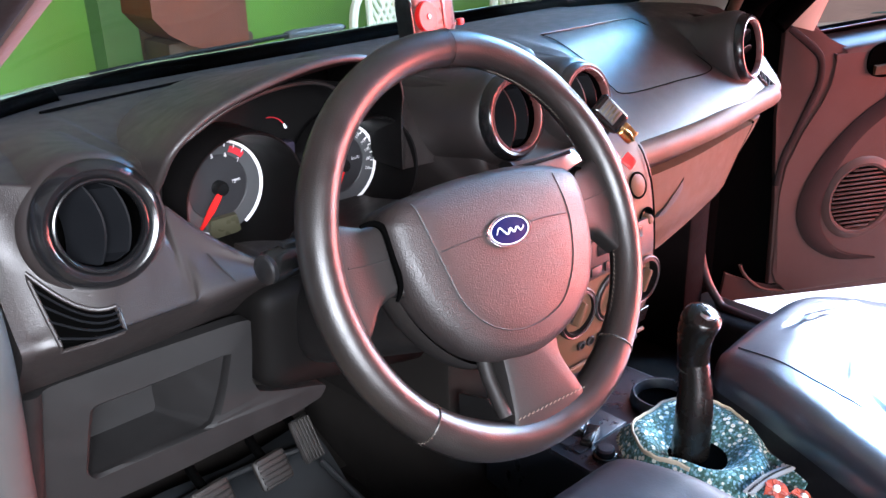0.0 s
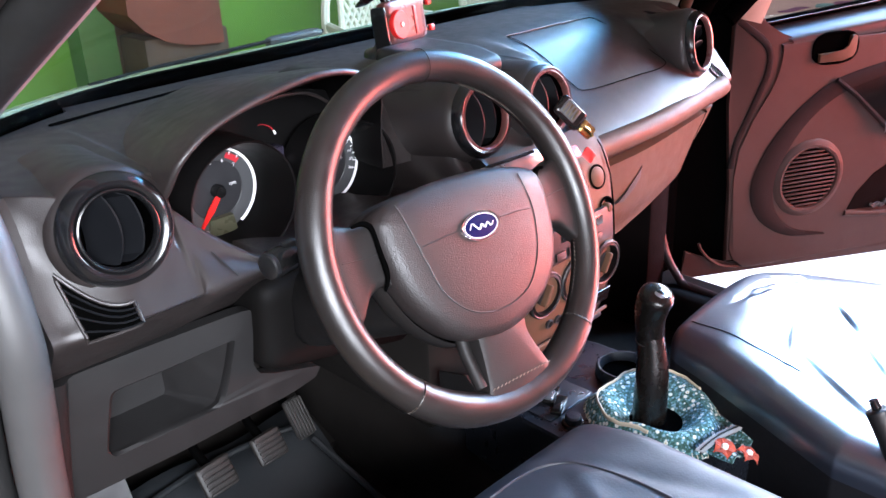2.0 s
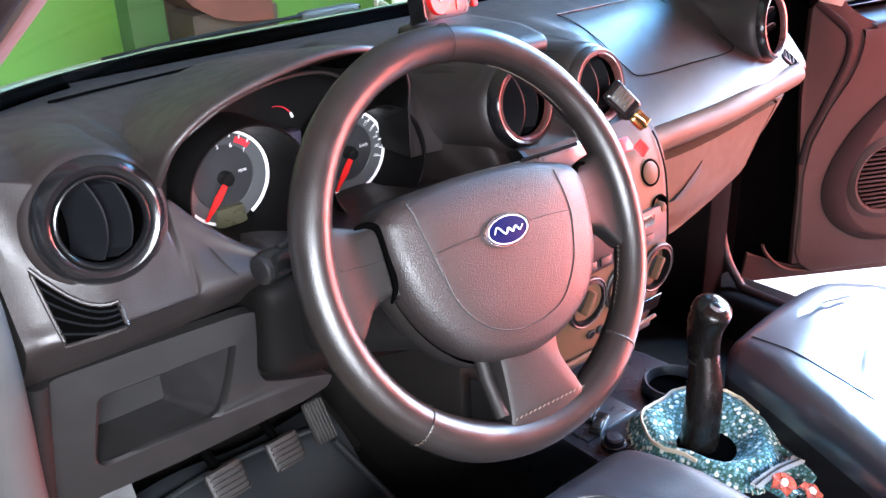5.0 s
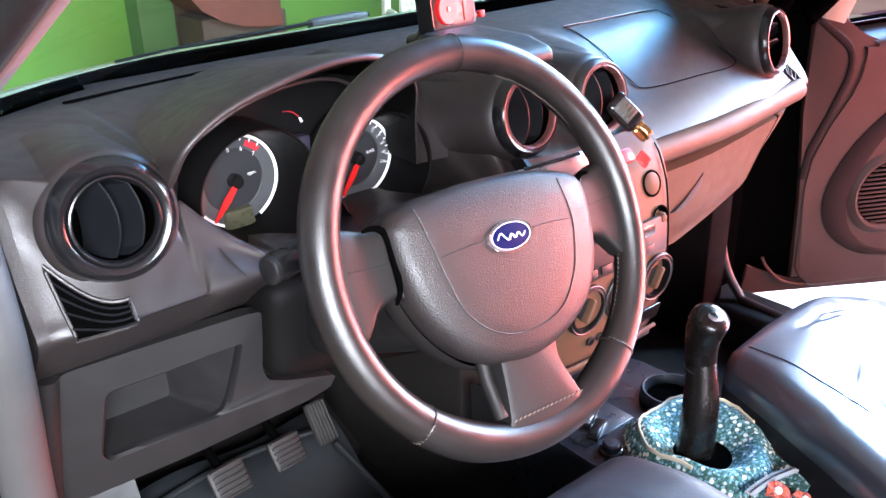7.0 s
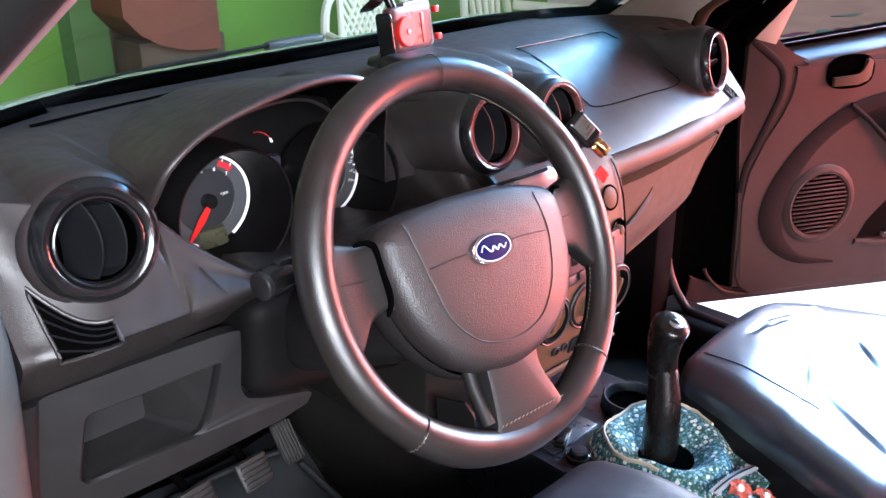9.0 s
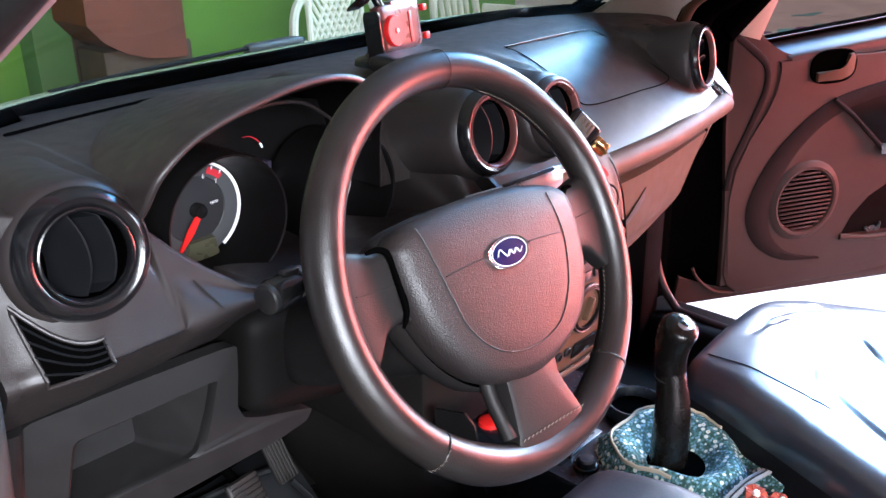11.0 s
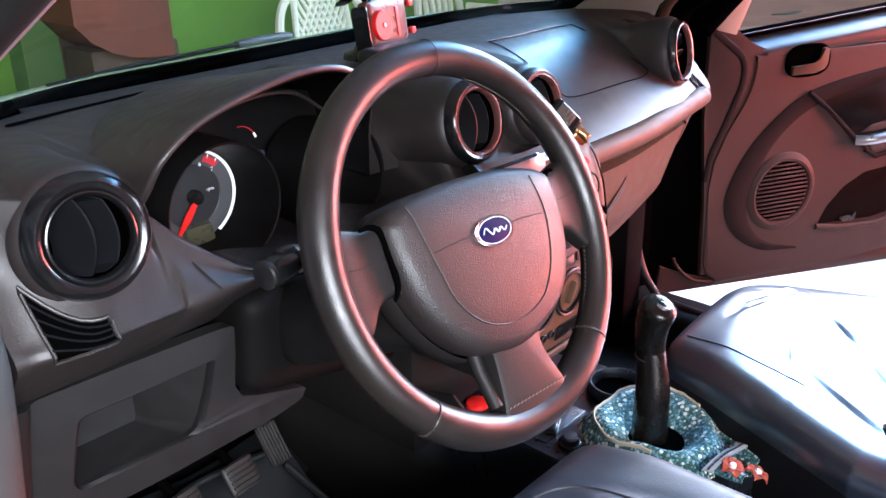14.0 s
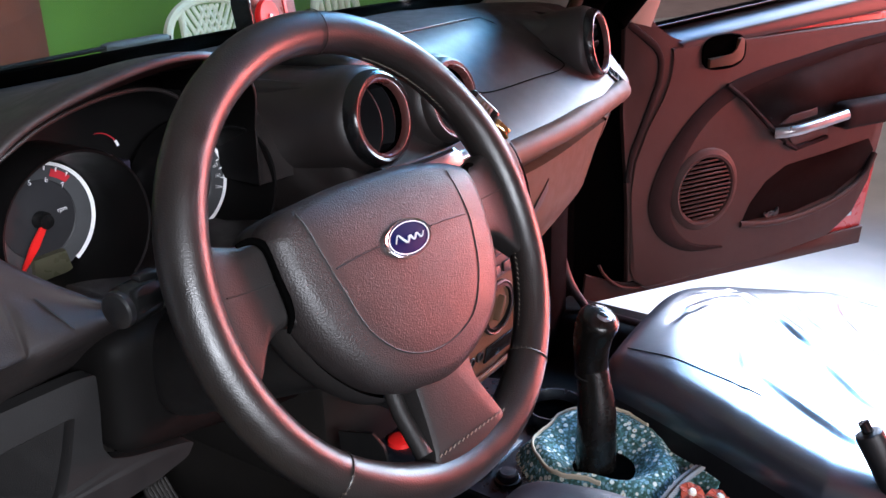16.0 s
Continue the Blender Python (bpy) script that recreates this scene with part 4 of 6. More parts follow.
hub = part("hub", sheet(rows, closed_u=True), M_HUB, wheel, "grained brown-grey airbag cover", angle=60)


def hub_h(x, y):
    best = 1.0
    for px_, py_ in ho:
        n = math.hypot(px_, py_)
        d = (x * px_ + y * py_) / n
        if abs(x * py_ - y * px_) / n < 0.006 and d > 0:
            best = d / n
            break
    hs = ((0.0, 0.026), (0.3, 0.0255), (0.6, 0.0242), (0.88, 0.021), (0.955, 0.017), (1.0, 0.010))
    for (ka, ha), (kb, hb_) in zip(hs, hs[1:]):
        if best <= kb:
            return ha + (hb_ - ha) * (best - ka) / (kb - ka)
    return 0.010


def hub_line(points, nm, r=0.0007, mat=M_RUBBER):
    pts = [Vector((p.x, p.y, hub_h(p.x, p.y) + 0.0003)) for p in spline([(x, y, 0) for x, y in points], 40)]
    part(nm, tube(pts, r, False, 6), mat, hub)


hub_line([(-0.0916, 0.0495), (-0.0847, 0.014), (-0.0783, -0.0139), (-0.0693, -0.0456), (-0.0496, -0.0693), (-0.0245, -0.0816), (0.0, -0.0845), (0.0245, -0.0816), (0.0490, -0.0710), (0.0705, -0.0440), (0.0806, -0.0157), (0.0840, 0.0072), (0.0790, 0.0440)], "airbag_line")
hub_line([(-0.078, 0.003), (-0.05, 0.0055), (-0.031, 0.006)], "airbag_line")
hub_line([(0.031, 0.006), (0.05, 0.006), (0.080, 0.004)], "airbag_line")
part("badge_rim", lathe([(0.0001, 0.0), (1.0, 0.0), (1.02, 0.0012), (0.99, 0.003), (0.90, 0.0026)], Matrix.Translation((0, 0.004, 0.0247)) @ Matrix.Diagonal((0.0270, 0.0150, 1, 1)), 40), M_CHROME, hub, "chrome edge of the oval badge")
part("badge", lathe([(0.0001, 0.0034), (0.6, 0.0032), (0.915, 0.0024)], Matrix.Translation((0, 0.004, 0.0247)) @ Matrix.Diagonal((0.0270, 0.0150, 1, 1)), 40), M_BLUE, hub, "plain blue oval badge")
part("badge_line", tube([(0.0232 * math.cos(a), 0.004 + 0.0122 * math.sin(a), 0.0279) for a in np.linspace(0, math.tau, 49)[:-1]], 0.00045, True, 6), M_WHITE, hub)
b = bmesh.new()
tube([(p.x, p.y, 0.0284) for p in spline([(-0.0170, 0.0030, 0), (-0.0125, 0.0085, 0), (-0.0080, 0.0040, 0), (-0.0040, 0.0010, 0), (0.0000, 0.0055, 0), (0.0040, 0.0015, 0), (0.0085, 0.0055, 0), (0.0125, 0.0010, 0), (0.0172, 0.0050, 0)], 40)], [0.0008 + 0.0010 * math.sin(math.pi * k / 40) for k in range(41)], False, 8, b, flat=0.4)
part("badge_mark", b, M_WHITE, hub, "silver flourish on the badge")

for s in (-1, 1):
    o = [(s * 0.100, 0.048), (s * 0.130, 0.042), (s * 0.170, 0.048), (s * 0.176, 0.0), (s * 0.166, -0.052), (s * 0.140, -0.028), (s * 0.118, -0.022), (s * 0.098, -0.028)]
    o = [(p.x, p.y) for p in spline([(x, y, 0) for x, y in o + o[:1]], 48)][:-1]
    rows = []
    for k, h in ((0.0, -0.014), (0.0, -0.004), (0.04, 0.0010), (0.12, 0.0032), (0.25, 0.0042), (0.40, 0.0046), (0.55, 0.0048), (0.70, 0.0048), (0.85, 0.0048), (0.98, 0.0048)):
        row = []
        for x, y in o:
            px, py = x + (s * 0.130 - x) * k, y * (1 - k)
            row.append((px, py, h + 0.0035 * smooth(0.140, 0.172, abs(px))))
        rows.append(row)
    b = sheet(rows, closed_u=True)
    b.verts.ensure_lookup_table()
    b.faces.new([v for v in b.verts[-len(o):]])
    sp = part("spoke", b, M_SPOKE, wheel)
    part("spoke_line", tube([(s * 0.112, 0.010, 0.0046), (s * 0.135, 0.010, 0.0048), (s * 0.150, 0.011, 0.0056), (s * 0.162, 0.012, 0.0074)], 0.0007, False, 6), M_RUBBER, sp)
    part("spoke_gap", tube(spline([(s * 0.138, 0.042, 0.0045), (s * 0.126, 0.042, 0.0065), (s * 0.1175, 0.034, 0.0075), (s * 0.1165, 0.012, 0.0075), (s * 0.1175, -0.014, 0.0075), (s * 0.124, -0.026, 0.0050)], 24), [0.0014 + 0.0022 * math.sin(math.pi * k / 24) for k in range(25)], False, 8), M_VOID, sp)
o = [(-0.036, -0.080), (0.034, -0.080), (0.036, -0.12), (0.050, -0.156), (0.054, -0.176), (0.0, -0.184), (-0.046, -0.176), (-0.042, -0.156), (-0.038, -0.12)]
o = [(p.x, p.y) for p in spline([(x, y, 0) for x, y in o + o[:1]], 54)][:-1]
rows = [[(x * (1 - k), y + (-0.13 - y) * k, h) for x, y in o] for k, h in ((0.0, -0.010), (0.0, 0.003), (0.06, 0.010), (0.2, 0.012))]
b = sheet(rows, closed_u=True)
b.verts.ensure_lookup_table()
b.faces.new([v for v in b.verts[-len(o):]])
sp = part("spoke", b, M_SPOKE, wheel)
b = bmesh.new()
for x in np.linspace(-0.040, 0.046, 16):
    tube([(x, -0.1600, 0.0135), (x + 0.003, -0.1585, 0.0137)], 0.00055, False, 5, b)
part("spoke_stitching", b, M_STITCH, sp)
part("spoke_side", tube([(-0.040, -0.085, -0.012), (-0.044, -0.12, -0.006), (-0.046, -0.155, 0.004)], 0.007, False, 10), M_SPOKE, sp)
rows = []
for k, h in ((1.01, -0.010), (1.035, -0.016), (1.035, -0.030), (0.99, -0.042), (0.80, -0.050)):
    rows.append([(x * k, (y + 0.004) * k - 0.006, h) for x, y in ho])
part("hub_back", sheet(rows, closed_u=True), M_SPOKE, wheel, "dark rear shell of the hub", angle=60)
b = lathe([(0.0001, -0.10), (0.035, -0.09), (0.042, -0.05), (0.055, -0.014), (0.05, -0.008)], None, 40)
part("boss", b, M_DARK, wheel)
# ---------------------------------------------------------------- centre stack and console
stack = thing("centre_stack", "pale brown centre console stack with knobs below the vents", "centre console", pose(0, 0, 0))
SP = [(-0.088, 0.915), (-0.120, 0.890), (-0.140, 0.845), (-0.150, 0.78), (-0.152, 0.71), (-0.142, 0.645), (-0.125, 0.595)]
rows = []
for x in np.linspace(-1, 1, 21):
    hw = 0.118
    back = 0.016 * abs(x) ** 4
    rows.append([(x * hw, p.x + back, p.y) for p in spline([(y, z, 0) for y, z in SP], 24)])
part("fascia", thick_sheet(rows, 0.012), M_STACK, stack)
for s in (-1, 1):
    prof = [(p.x + 0.014, p.y) for p in spline([(y, z, 0) for y, z in SP], 16)] + [(0.06, 0.595), (0.06, 0.90)]
    part("side_cheek", plate(prof, 0.006 * s, Matrix.Translation((s * 0.114, 0, 0)) @ Matrix(((0, 0, 1, 0), (1, 0, 0, 0), (0, 1, 0, 0), (0, 0, 0, 1)))), M_DARK, stack)


def stack_at(x, z):
    pts = spline([(y, zz, 0) for y, zz in SP], 80)
    k = min(range(1, 80), key=lambda i: abs(pts[i].y - z))
    d = pts[k + 1] - pts[k - 1]
    tilt = math.degrees(math.atan2(d.x, -d.y))
    return Matrix.Translation((x, pts[k].x, z)) @ pose(0, 0, 0, tilt, 0, 0) @ UPRIGHT


m = stack_at(0.068, 0.852)
kn = part("button", lathe([(0.0001, 0.0030), (0.013, 0.0024), (0.0155, 0.0008), (0.0158, -0.004)], m, 28), M_STACK, stack, "flush round button")
part("button_gap", lathe([(0.0158, 0.0006), (0.0168, 0.0014), (0.0184, 0.0014), (0.0190, 0.0)], m, 28), M_VOID, kn)
m = stack_at(0.080, 0.802)
kn = part("lighter_socket", lathe([(0.0001, -0.004), (0.0125, -0.004), (0.0145, 0.0012), (0.0165, 0.0016), (0.0172, 0.0)], m, 28), M_VOID, stack, "round dark socket")
part("socket_knob", lathe([(0.0001, 0.0085), (0.0050, 0.0075), (0.0078, 0.0040), (0.0082, -0.003)], m @ pose(0.001, -0.001, 0, 0, 0, 0), 22), M_STACK, kn, "pale knob")
part("fascia_seam", tube([stack_at(0.1075, z).translation + Vector((0, -0.0005 + 0.010 * (0.1075 / 0.118) ** 4, 0)) for z in np.linspace(0.895, 0.605, 30)], 0.0014, False, 6), M_VOID, stack)
part("warning_button", box(-0.014, 0.014, -0.010, 0.010, 0.0, 0.007, 0.003, m=stack_at(0.030, 0.893)), M_RED, stack, "red hazard light button")
for x in (-0.072, 0.0, 0.076):
    m = stack_at(x, 0.712)
    kn = part("climate_knob", lathe([(0.034, -0.002), (0.033, 0.003), (0.029, 0.004), (0.028, -0.012), (0.020, -0.012)], m, 36), M_CUP, stack, "round climate knob in a dark well")
    part("knob_grip", softbox(-0.0038, 0.0038, -0.017, 0.017, -0.012, 0.009, 0.003, (4, 8, 6)), M_STACK, kn, m=m @ pose(0, 0, 0, 0, 0, -25))
    part("knob_base", lathe([(0.0001, 0.000), (0.0155, -0.001), (0.0175, -0.012)], m, 28), M_DARK, kn)
    part("knob_rim", lathe([(0.0335, 0.0030), (0.0350, 0.0040), (0.0368, 0.0025), (0.0372, -0.001)], m, 36), M_DARK, kn)
m = stack_at(0.0, 0.780)
radio = part("radio", box(-0.088, 0.088, -0.026, 0.026, -0.01, 0.006, 0.003, m=m), M_DARK, stack, "dark car radio")
part("radio_display", box(-0.04, 0.06, 0.004, 0.020, 0.006, 0.0075, 0.0006, m=m), M_BLACK, radio)
for x in (-0.075, -0.045, -0.015, 0.015, 0.045):
    part("radio_button", box(x - 0.011, x + 0.011, -0.02, -0.008, 0.006, 0.009, 0.001, m=m), M_DARK, radio)
# added silver strip stands in for a highlight on the dash face
part("highlight_strip", box(-0.16, 0.05, -0.006, 0.006, 0.004, 0.010, 0.002, m=stack_at(-0.04, 0.902)), M_SATIN, stack, "silver strip added for the bright highlight under the vents")
# tray at the foot of the stack
tray = part("tray", box(-0.112, 0.112, -0.125, -0.03, 0.592, 0.600, 0.002), M_DARK, stack)
part("tray_lip", tube([(-0.100, -0.140, 0.620), (0.0, -0.143, 0.620), (0.100, -0.140, 0.620)], 0.003, False, 8), M_STACK, stack)
for x in (-0.055, -0.035):
    part("socket", lathe([(0.008, 0.002), (0.0075, 0.004), (0.005, 0.004), (0.005, -0.006)], stack_at(x, 0.655), 18), M_DARK, stack)
part("tray_slot", box(-0.02, 0.10, -0.014, 0.012, 0.001, 0.004, 0.002, m=stack_at(0.0, 0.650)), M_BLACK, stack)

part("lower_cheek", plate([(0.030, 0.530), (-0.030, 0.546), (-0.048, 0.532), (-0.055, 0.505), (-0.050, 0.46), (0.025, 0.45)], 0.005, Matrix.Translation((-0.119, 0, 0)) @ Matrix(((0, 0, 1, 0), (1, 0, 0, 0), (0, 1, 0, 0), (0, 0, 0, 1))), 0.001), M_DARK, stack)
part("stack_base", box(-0.112, 0.112, 0.06, 0.44, 0.262, 0.592, 0.01), M_CARPET, stack, "dark carpeted foot of the stack")
solo("tunnel", softbox(-0.150, 0.150, -1.25, 0.46, 0.20, 0.40, 0.05, (8, 30, 6)), M_CARPET, "dark carpeted tunnel along the car floor", "tunnel", kind="structure")

console = thing("floor_console", "dark grey plastic floor console with cup holder and switches", "floor console", pose(0, 0, 0.262))
def con(bm):
    bmesh.ops.transform(bm, matrix=Matrix.Translation((0, 0, -0.262)), verts=bm.verts[:])
    return bm


outl = [(-0.125, -0.26), (-0.122, -0.10), (-0.112, -0.02), (0.112, -0.02), (0.138, -0.10), (0.142, -0.20), (0.122, -0.30), (0.108, -0.43), (-0.108, -0.43)]
part("body", con(plate(outl, 0.262, Matrix.Translation((0, 0, 0.262)), 0.010, 3)), M_CONSOLE, console)
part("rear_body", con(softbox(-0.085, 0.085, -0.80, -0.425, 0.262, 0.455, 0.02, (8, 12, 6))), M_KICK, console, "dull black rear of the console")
cup = part("cup_holder", con(lathe([(0.036, 0.5262), (0.0375, 0.536), (0.0395, 0.5425), (0.0425, 0.543), (0.0450, 0.539), (0.0465, 0.526)], Matrix.Translation((0.078, -0.196, 0)), 48)), M_CONSOLE, console, "round cup holder with a raised rim")
# floor sits level with the console; black stands in for the shaded depth
part("cup_well", con(lathe([(0.0001, 0.5275), (0.0368, 0.5275), (0.0376, 0.536)], Matrix.Translation((0.078, -0.196, 0)), 40)), M_VOID, cup, "shallow cup holder floor, painted black for its shaded depth")
bt = part("round_button", con(lathe([(0.0001, 0.540), (0.010, 0.5395), (0.0125, 0.537), (0.013, 0.524)], Matrix.Translation((-0.085, -0.217, 0)), 24)), M_CONSOLE, console)
part("button_collar", con(lathe([(0.0135, 0.530), (0.017, 0.529), (0.018, 0.522)], Matrix.Translation((-0.085, -0.217, 0)), 24)), M_BLACK, bt)
for k, (x, y) in enumerate(((-0.066, -0.176), (-0.052, -0.150), (-0.034, -0.122))):
    sw = part("window_switch", con(box(-0.024, 0.024, -0.009, 0.009, 0.524, 0.533, 0.003, m=pose(x, y, 0, 0, 0, 24))), M_BLACK, console)
    part("switch_rocker", con(box(-0.021, 0.004, -0.0065, 0.0065, 0.532, 0.5365, 0.0022, m=pose(x, y, 0, 0, 0, 24))), M_SATIN if k == 1 else M_BEZEL, sw)
part("switch_plate", con(box(-0.105, 0.0, -0.19, -0.09, 0.520, 0.5265, 0.002, m=pose(0, 0, 0, 0, 0, 0))), M_CONSOLE, console)

o = thing("lighter", "small orange plastic lighter lying in the tray", "lighter", pose(-0.052, -0.105, 0.601))
part("body", softbox(-0.011, 0.011, -0.016, 0.016, 0.0, 0.030, 0.006, (6, 6, 8)), M_ORANGE, o)
part("cap", box(-0.009, 0.009, -0.012, 0.012, 0.028, 0.038, 0.003), M_RED, o)

# red disc added for the red spot beside the stack's cheek
o = thing("red_spot_disc", "small red disc on the console, added for a red spot", "bottle cap", pose(-0.088, -0.052, 0.524))
part("cap", lathe([(0.0001, 0.008), (0.014, 0.0078), (0.017, 0.006), (0.018, 0.0), (0.016, 0.0)], None, 24), M_RED, o)

# gear lever with a cloth boot
gear = thing("gear_lever", "black gear lever with a glossy chrome-topped knob", "gear lever", pose(0, -0.302, 0.524))
base = gear.matrix_basis.translation


def loc(p):
    return Vector(p) - base


axis = spline([(-0.014, -0.300, 0.520), (-0.012, -0.300, 0.56), (-0.008, -0.298, 0.60), (-0.003, -0.292, 0.635), (0.001, -0.285, 0.665)], 16)
part("sleeve", tube([loc(p) for p in axis], [0.0255, 0.0255, 0.0254, 0.0252, 0.0250, 0.0248, 0.0246, 0.0244, 0.0241, 0.0236, 0.023, 0.0222, 0.0214, 0.0208, 0.0203, 0.020, 0.0196], False, 22), M_KNOB, gear)
axis = spline([(0.001, -0.286, 0.654), (0.000, -0.284, 0.682), (-0.002, -0.287, 0.710), (-0.003, -0.294, 0.731), (-0.004, -0.298, 0.741)], 14)
part("knob", tube([loc(p) for p in axis], [0.0200, 0.0202, 0.0205, 0.0209, 0.0214, 0.022, 0.0228, 0.0236, 0.0244, 0.0250, 0.0252, 0.0242, 0.0212, 0.0155, 0.007], False, 24), M_KNOB, gear)
part("knob_seam", tube([loc((0.0200 * math.cos(a), -0.286 + 0.0200 * math.sin(a), 0.655)) for a in np.linspace(0, math.tau, 30)[:-1]], 0.0012, True, 6), M_RUBBER, gear)
part("chrome_cap", lathe([(0.0001, 0.004), (0.008, 0.0035), (0.0115, 0.0012), (0.012, -0.002)], Matrix.Translation(loc((-0.003, -0.299, 0.7365))) @ pose(0, 0, 0, 14, 8, 0), 28), M_SATIN, gear, "chrome cap with a dark inlay")
part("cap_inlay", lathe([(0.0001, 0.0052), (0.006, 0.0048), (0.0085, 0.0034)], Matrix.Translation(loc((-0.003, -0.299, 0.7365))) @ pose(0, 0, 0, 14, 8, 0), 24), M_BLACK, gear)

boot = thing("gear_boot_cover", "floral green cloth cover round the gear lever with cream piping", "cloth cover", pose(0, -0.32, 0.5245))
bb = boot.matrix_basis.translation


def boot_row(a):
    """From the hole round the lever out to the hem."""
    ca, sa = math.cos(a), math.sin(a)
    rr = 0.100 + 0.006 * math.sin(3 * a + 0.6) + 0.003 * math.sin(7 * a) + 0.022 * math.exp(-((a - 4.1) / 0.7) ** 2)
    pts = []
    for v in np.linspace(0, 1, 22):
        r = 0.038 + (rr - 0.038) * v
        cx, cy = -0.013 + 0.026 * v, -0.312 + 0.018 * v
        ruffle = (0.0022 * math.sin(a * 15 + v * 3) + 0.0022 * math.sin(a * 26 + 1.3)) * v ** 4
        crease = 0.0014 * math.sin(5 * a + 4 * v + 0.8) * math.sin(math.pi * v)
        h = 0.548 + 0.016 * math.sin(v * 2.3) - 0.046 * max(0, v - 0.5) ** 1.5 * 2.0 - 0.012 * (1 - v) ** 2
        pts.append(Vector((cx + r * ca * 0.97, cy + r * sa, h + ruffle + crease + 0.004 * math.sin(2 * a) * v)) - bb)
    return pts


rows = [boot_row(k * math.tau / 90) for k in range(90)]
part("cover", sheet(rows, closed_v=True), M_FLORAL, boot, angle=80)
# black disc over the console top, as the shade in the hole
part("hole_shade_disc", lathe([(0.0001, 0.0), (0.046, 0.0), (0.046, -0.008)], Matrix.Translation(Vector((-0.013, -0.312, 0.5365)) - bb), 32), M_VOID, boot, "black disc painting the shade inside the lever hole")
part("piping", tube([r[15] + Vector((0, 0, 0.0012)) for r in rows[-6:] + rows[:52]], 0.0036, False, 8, flat=0.55), M_CREAM, boot, "cream ribbon piping")
b = bmesh.new()
for k in range(0, 90):
    r = rows[k]
    tube([r[20], r[21] + Vector((0, 0, 0.002)), r[21] + (r[21] - r[19]) * random.uniform(0.0, 0.14) + Vector((0, 0, random.uniform(-0.002, 0.002)))], 0.0008, False, 5, b)
part("fringe", b, M_CREAM, boot, "frayed pale hem")
# loose flap with striped edge at the back
fl = [[Vector((0.004 + 0.058 * u - 0.020 * v - 0.022 * u * v, -0.360 - 0.085 * v + 0.010 * u * (1 - v), 0.547 + 0.006 * math.sin(u * 5 + v * 3) - 0.006 * v)) - bb for u in np.linspace(-0.6, 1, 16)] for v in np.linspace(0, 1, 12)]
part("flap", thick_sheet(fl, 0.003), M_FLORAL, boot)
b = bmesh.new()
for k in range(26):
    t = k / 25
    p = Vector((-0.058 + 0.086 * t, -0.408 - 0.010 * t, 0.555 + 0.004 * math.sin(t * 4))) - bb
    box(-0.0008, 0.0008, -0.006, 0.006, -0.0015, 0.0015, 0, bm=b, m=Matrix.Translation(p) @ pose(0, 0, 0, 10, 0, 20))
part("striped_edge", b, M_STRIPE, boot, "black and white striped edging")
part("striped_band", tube([Vector((-0.058 + 0.086 * t, -0.408 - 0.010 * t, 0.5525 + 0.004 * math.sin(t * 4))) - bb for t in np.linspace(0, 1, 10)], 0.006, False, 8, flat=0.2), M_RUBBER, boot)


def flower(m):
    f = thing("cloth_flower", "orange-red cloth flower with a pearl centre on the boot cover", "cloth flower", m, group="flowers on the boot cover")
    for k in range(5):
        q = pose(0, 0, 0, 0, 0, k * 72 + 10)
        rows = [[q @ Vector((0.004 + 0.0125 * u, 0.0085 * w * math.sin(math.pi * min(1, 0.25 + u * 0.75)), 0.003 + 0.006 * u - 0.010 * u * u + 0.003 * abs(w))) for w in np.linspace(-1, 1, 7)] for u in np.linspace(0, 1, 7)]
        part("petal", thick_sheet(rows, 0.0012), M_FLOWER, f)
    part("pearl", lathe([(0.0001, 0.010), (0.004, 0.0085), (0.0052, 0.005), (0.004, 0.002)], None, 14), M_PEARL, f)
    return f


fw = flower(pose(-0.030, -0.428, 0.552, 16, -8, 0))
copy_thing(fw, pose(-0.015, -0.455, 0.546, 24, -4, 40))

# handbrake
hbk = thing("handbrake", "black handbrake lever raised between the seats", "handbrake", pose(0.03, -0.70, 0.455))
hb0 = hbk.matrix_basis.translation
part("grip", tube([Vector(p) - hb0 for p in spline([(0.03, -0.670, 0.53), (0.03, -0.635, 0.585), (0.03, -0.612, 0.625), (0.03, -0.594, 0.655), (0.03, -0.591, 0.660)], 12)], [0.012, 0.013, 0.014, 0.0145, 0.0148, 0.015, 0.015, 0.015, 0.015, 0.0148, 0.0145, 0.013, 0.009], False, 16), M_DARK, hbk)
part("gaiter", lathe([(0.030, 0.0), (0.027, 0.02), (0.019, 0.055), (0.014, 0.085), (0.010, 0.09)], Matrix.Translation(Vector((0.03, -0.672, 0.455)) - hb0), 20), M_KICK, hbk, "black handbrake gaiter")
part("button", tube([Vector(p) - hb0 for p in ((0.03, -0.594, 0.655), (0.03, -0.585, 0.670))], 0.006, False, 12), M_BLACK, hbk)

# ---------------------------------------------------------------- seats
def wrinkle(p, k):
    w = 0
    for ax, ay, ang, amp, ln, wd in k:
        dx, dy = p.x - ax, p.y - ay
        c, s = math.cos(radians(ang)), math.sin(radians(ang))
        u, v = dx * c + dy * s, -dx * s + dy * c
        w += amp * math.exp(-(u / ln) ** 2) * (math.exp(-(v / wd) ** 2) - 0.5 * math.exp(-((v - 2 * wd) / wd) ** 2))
    return w


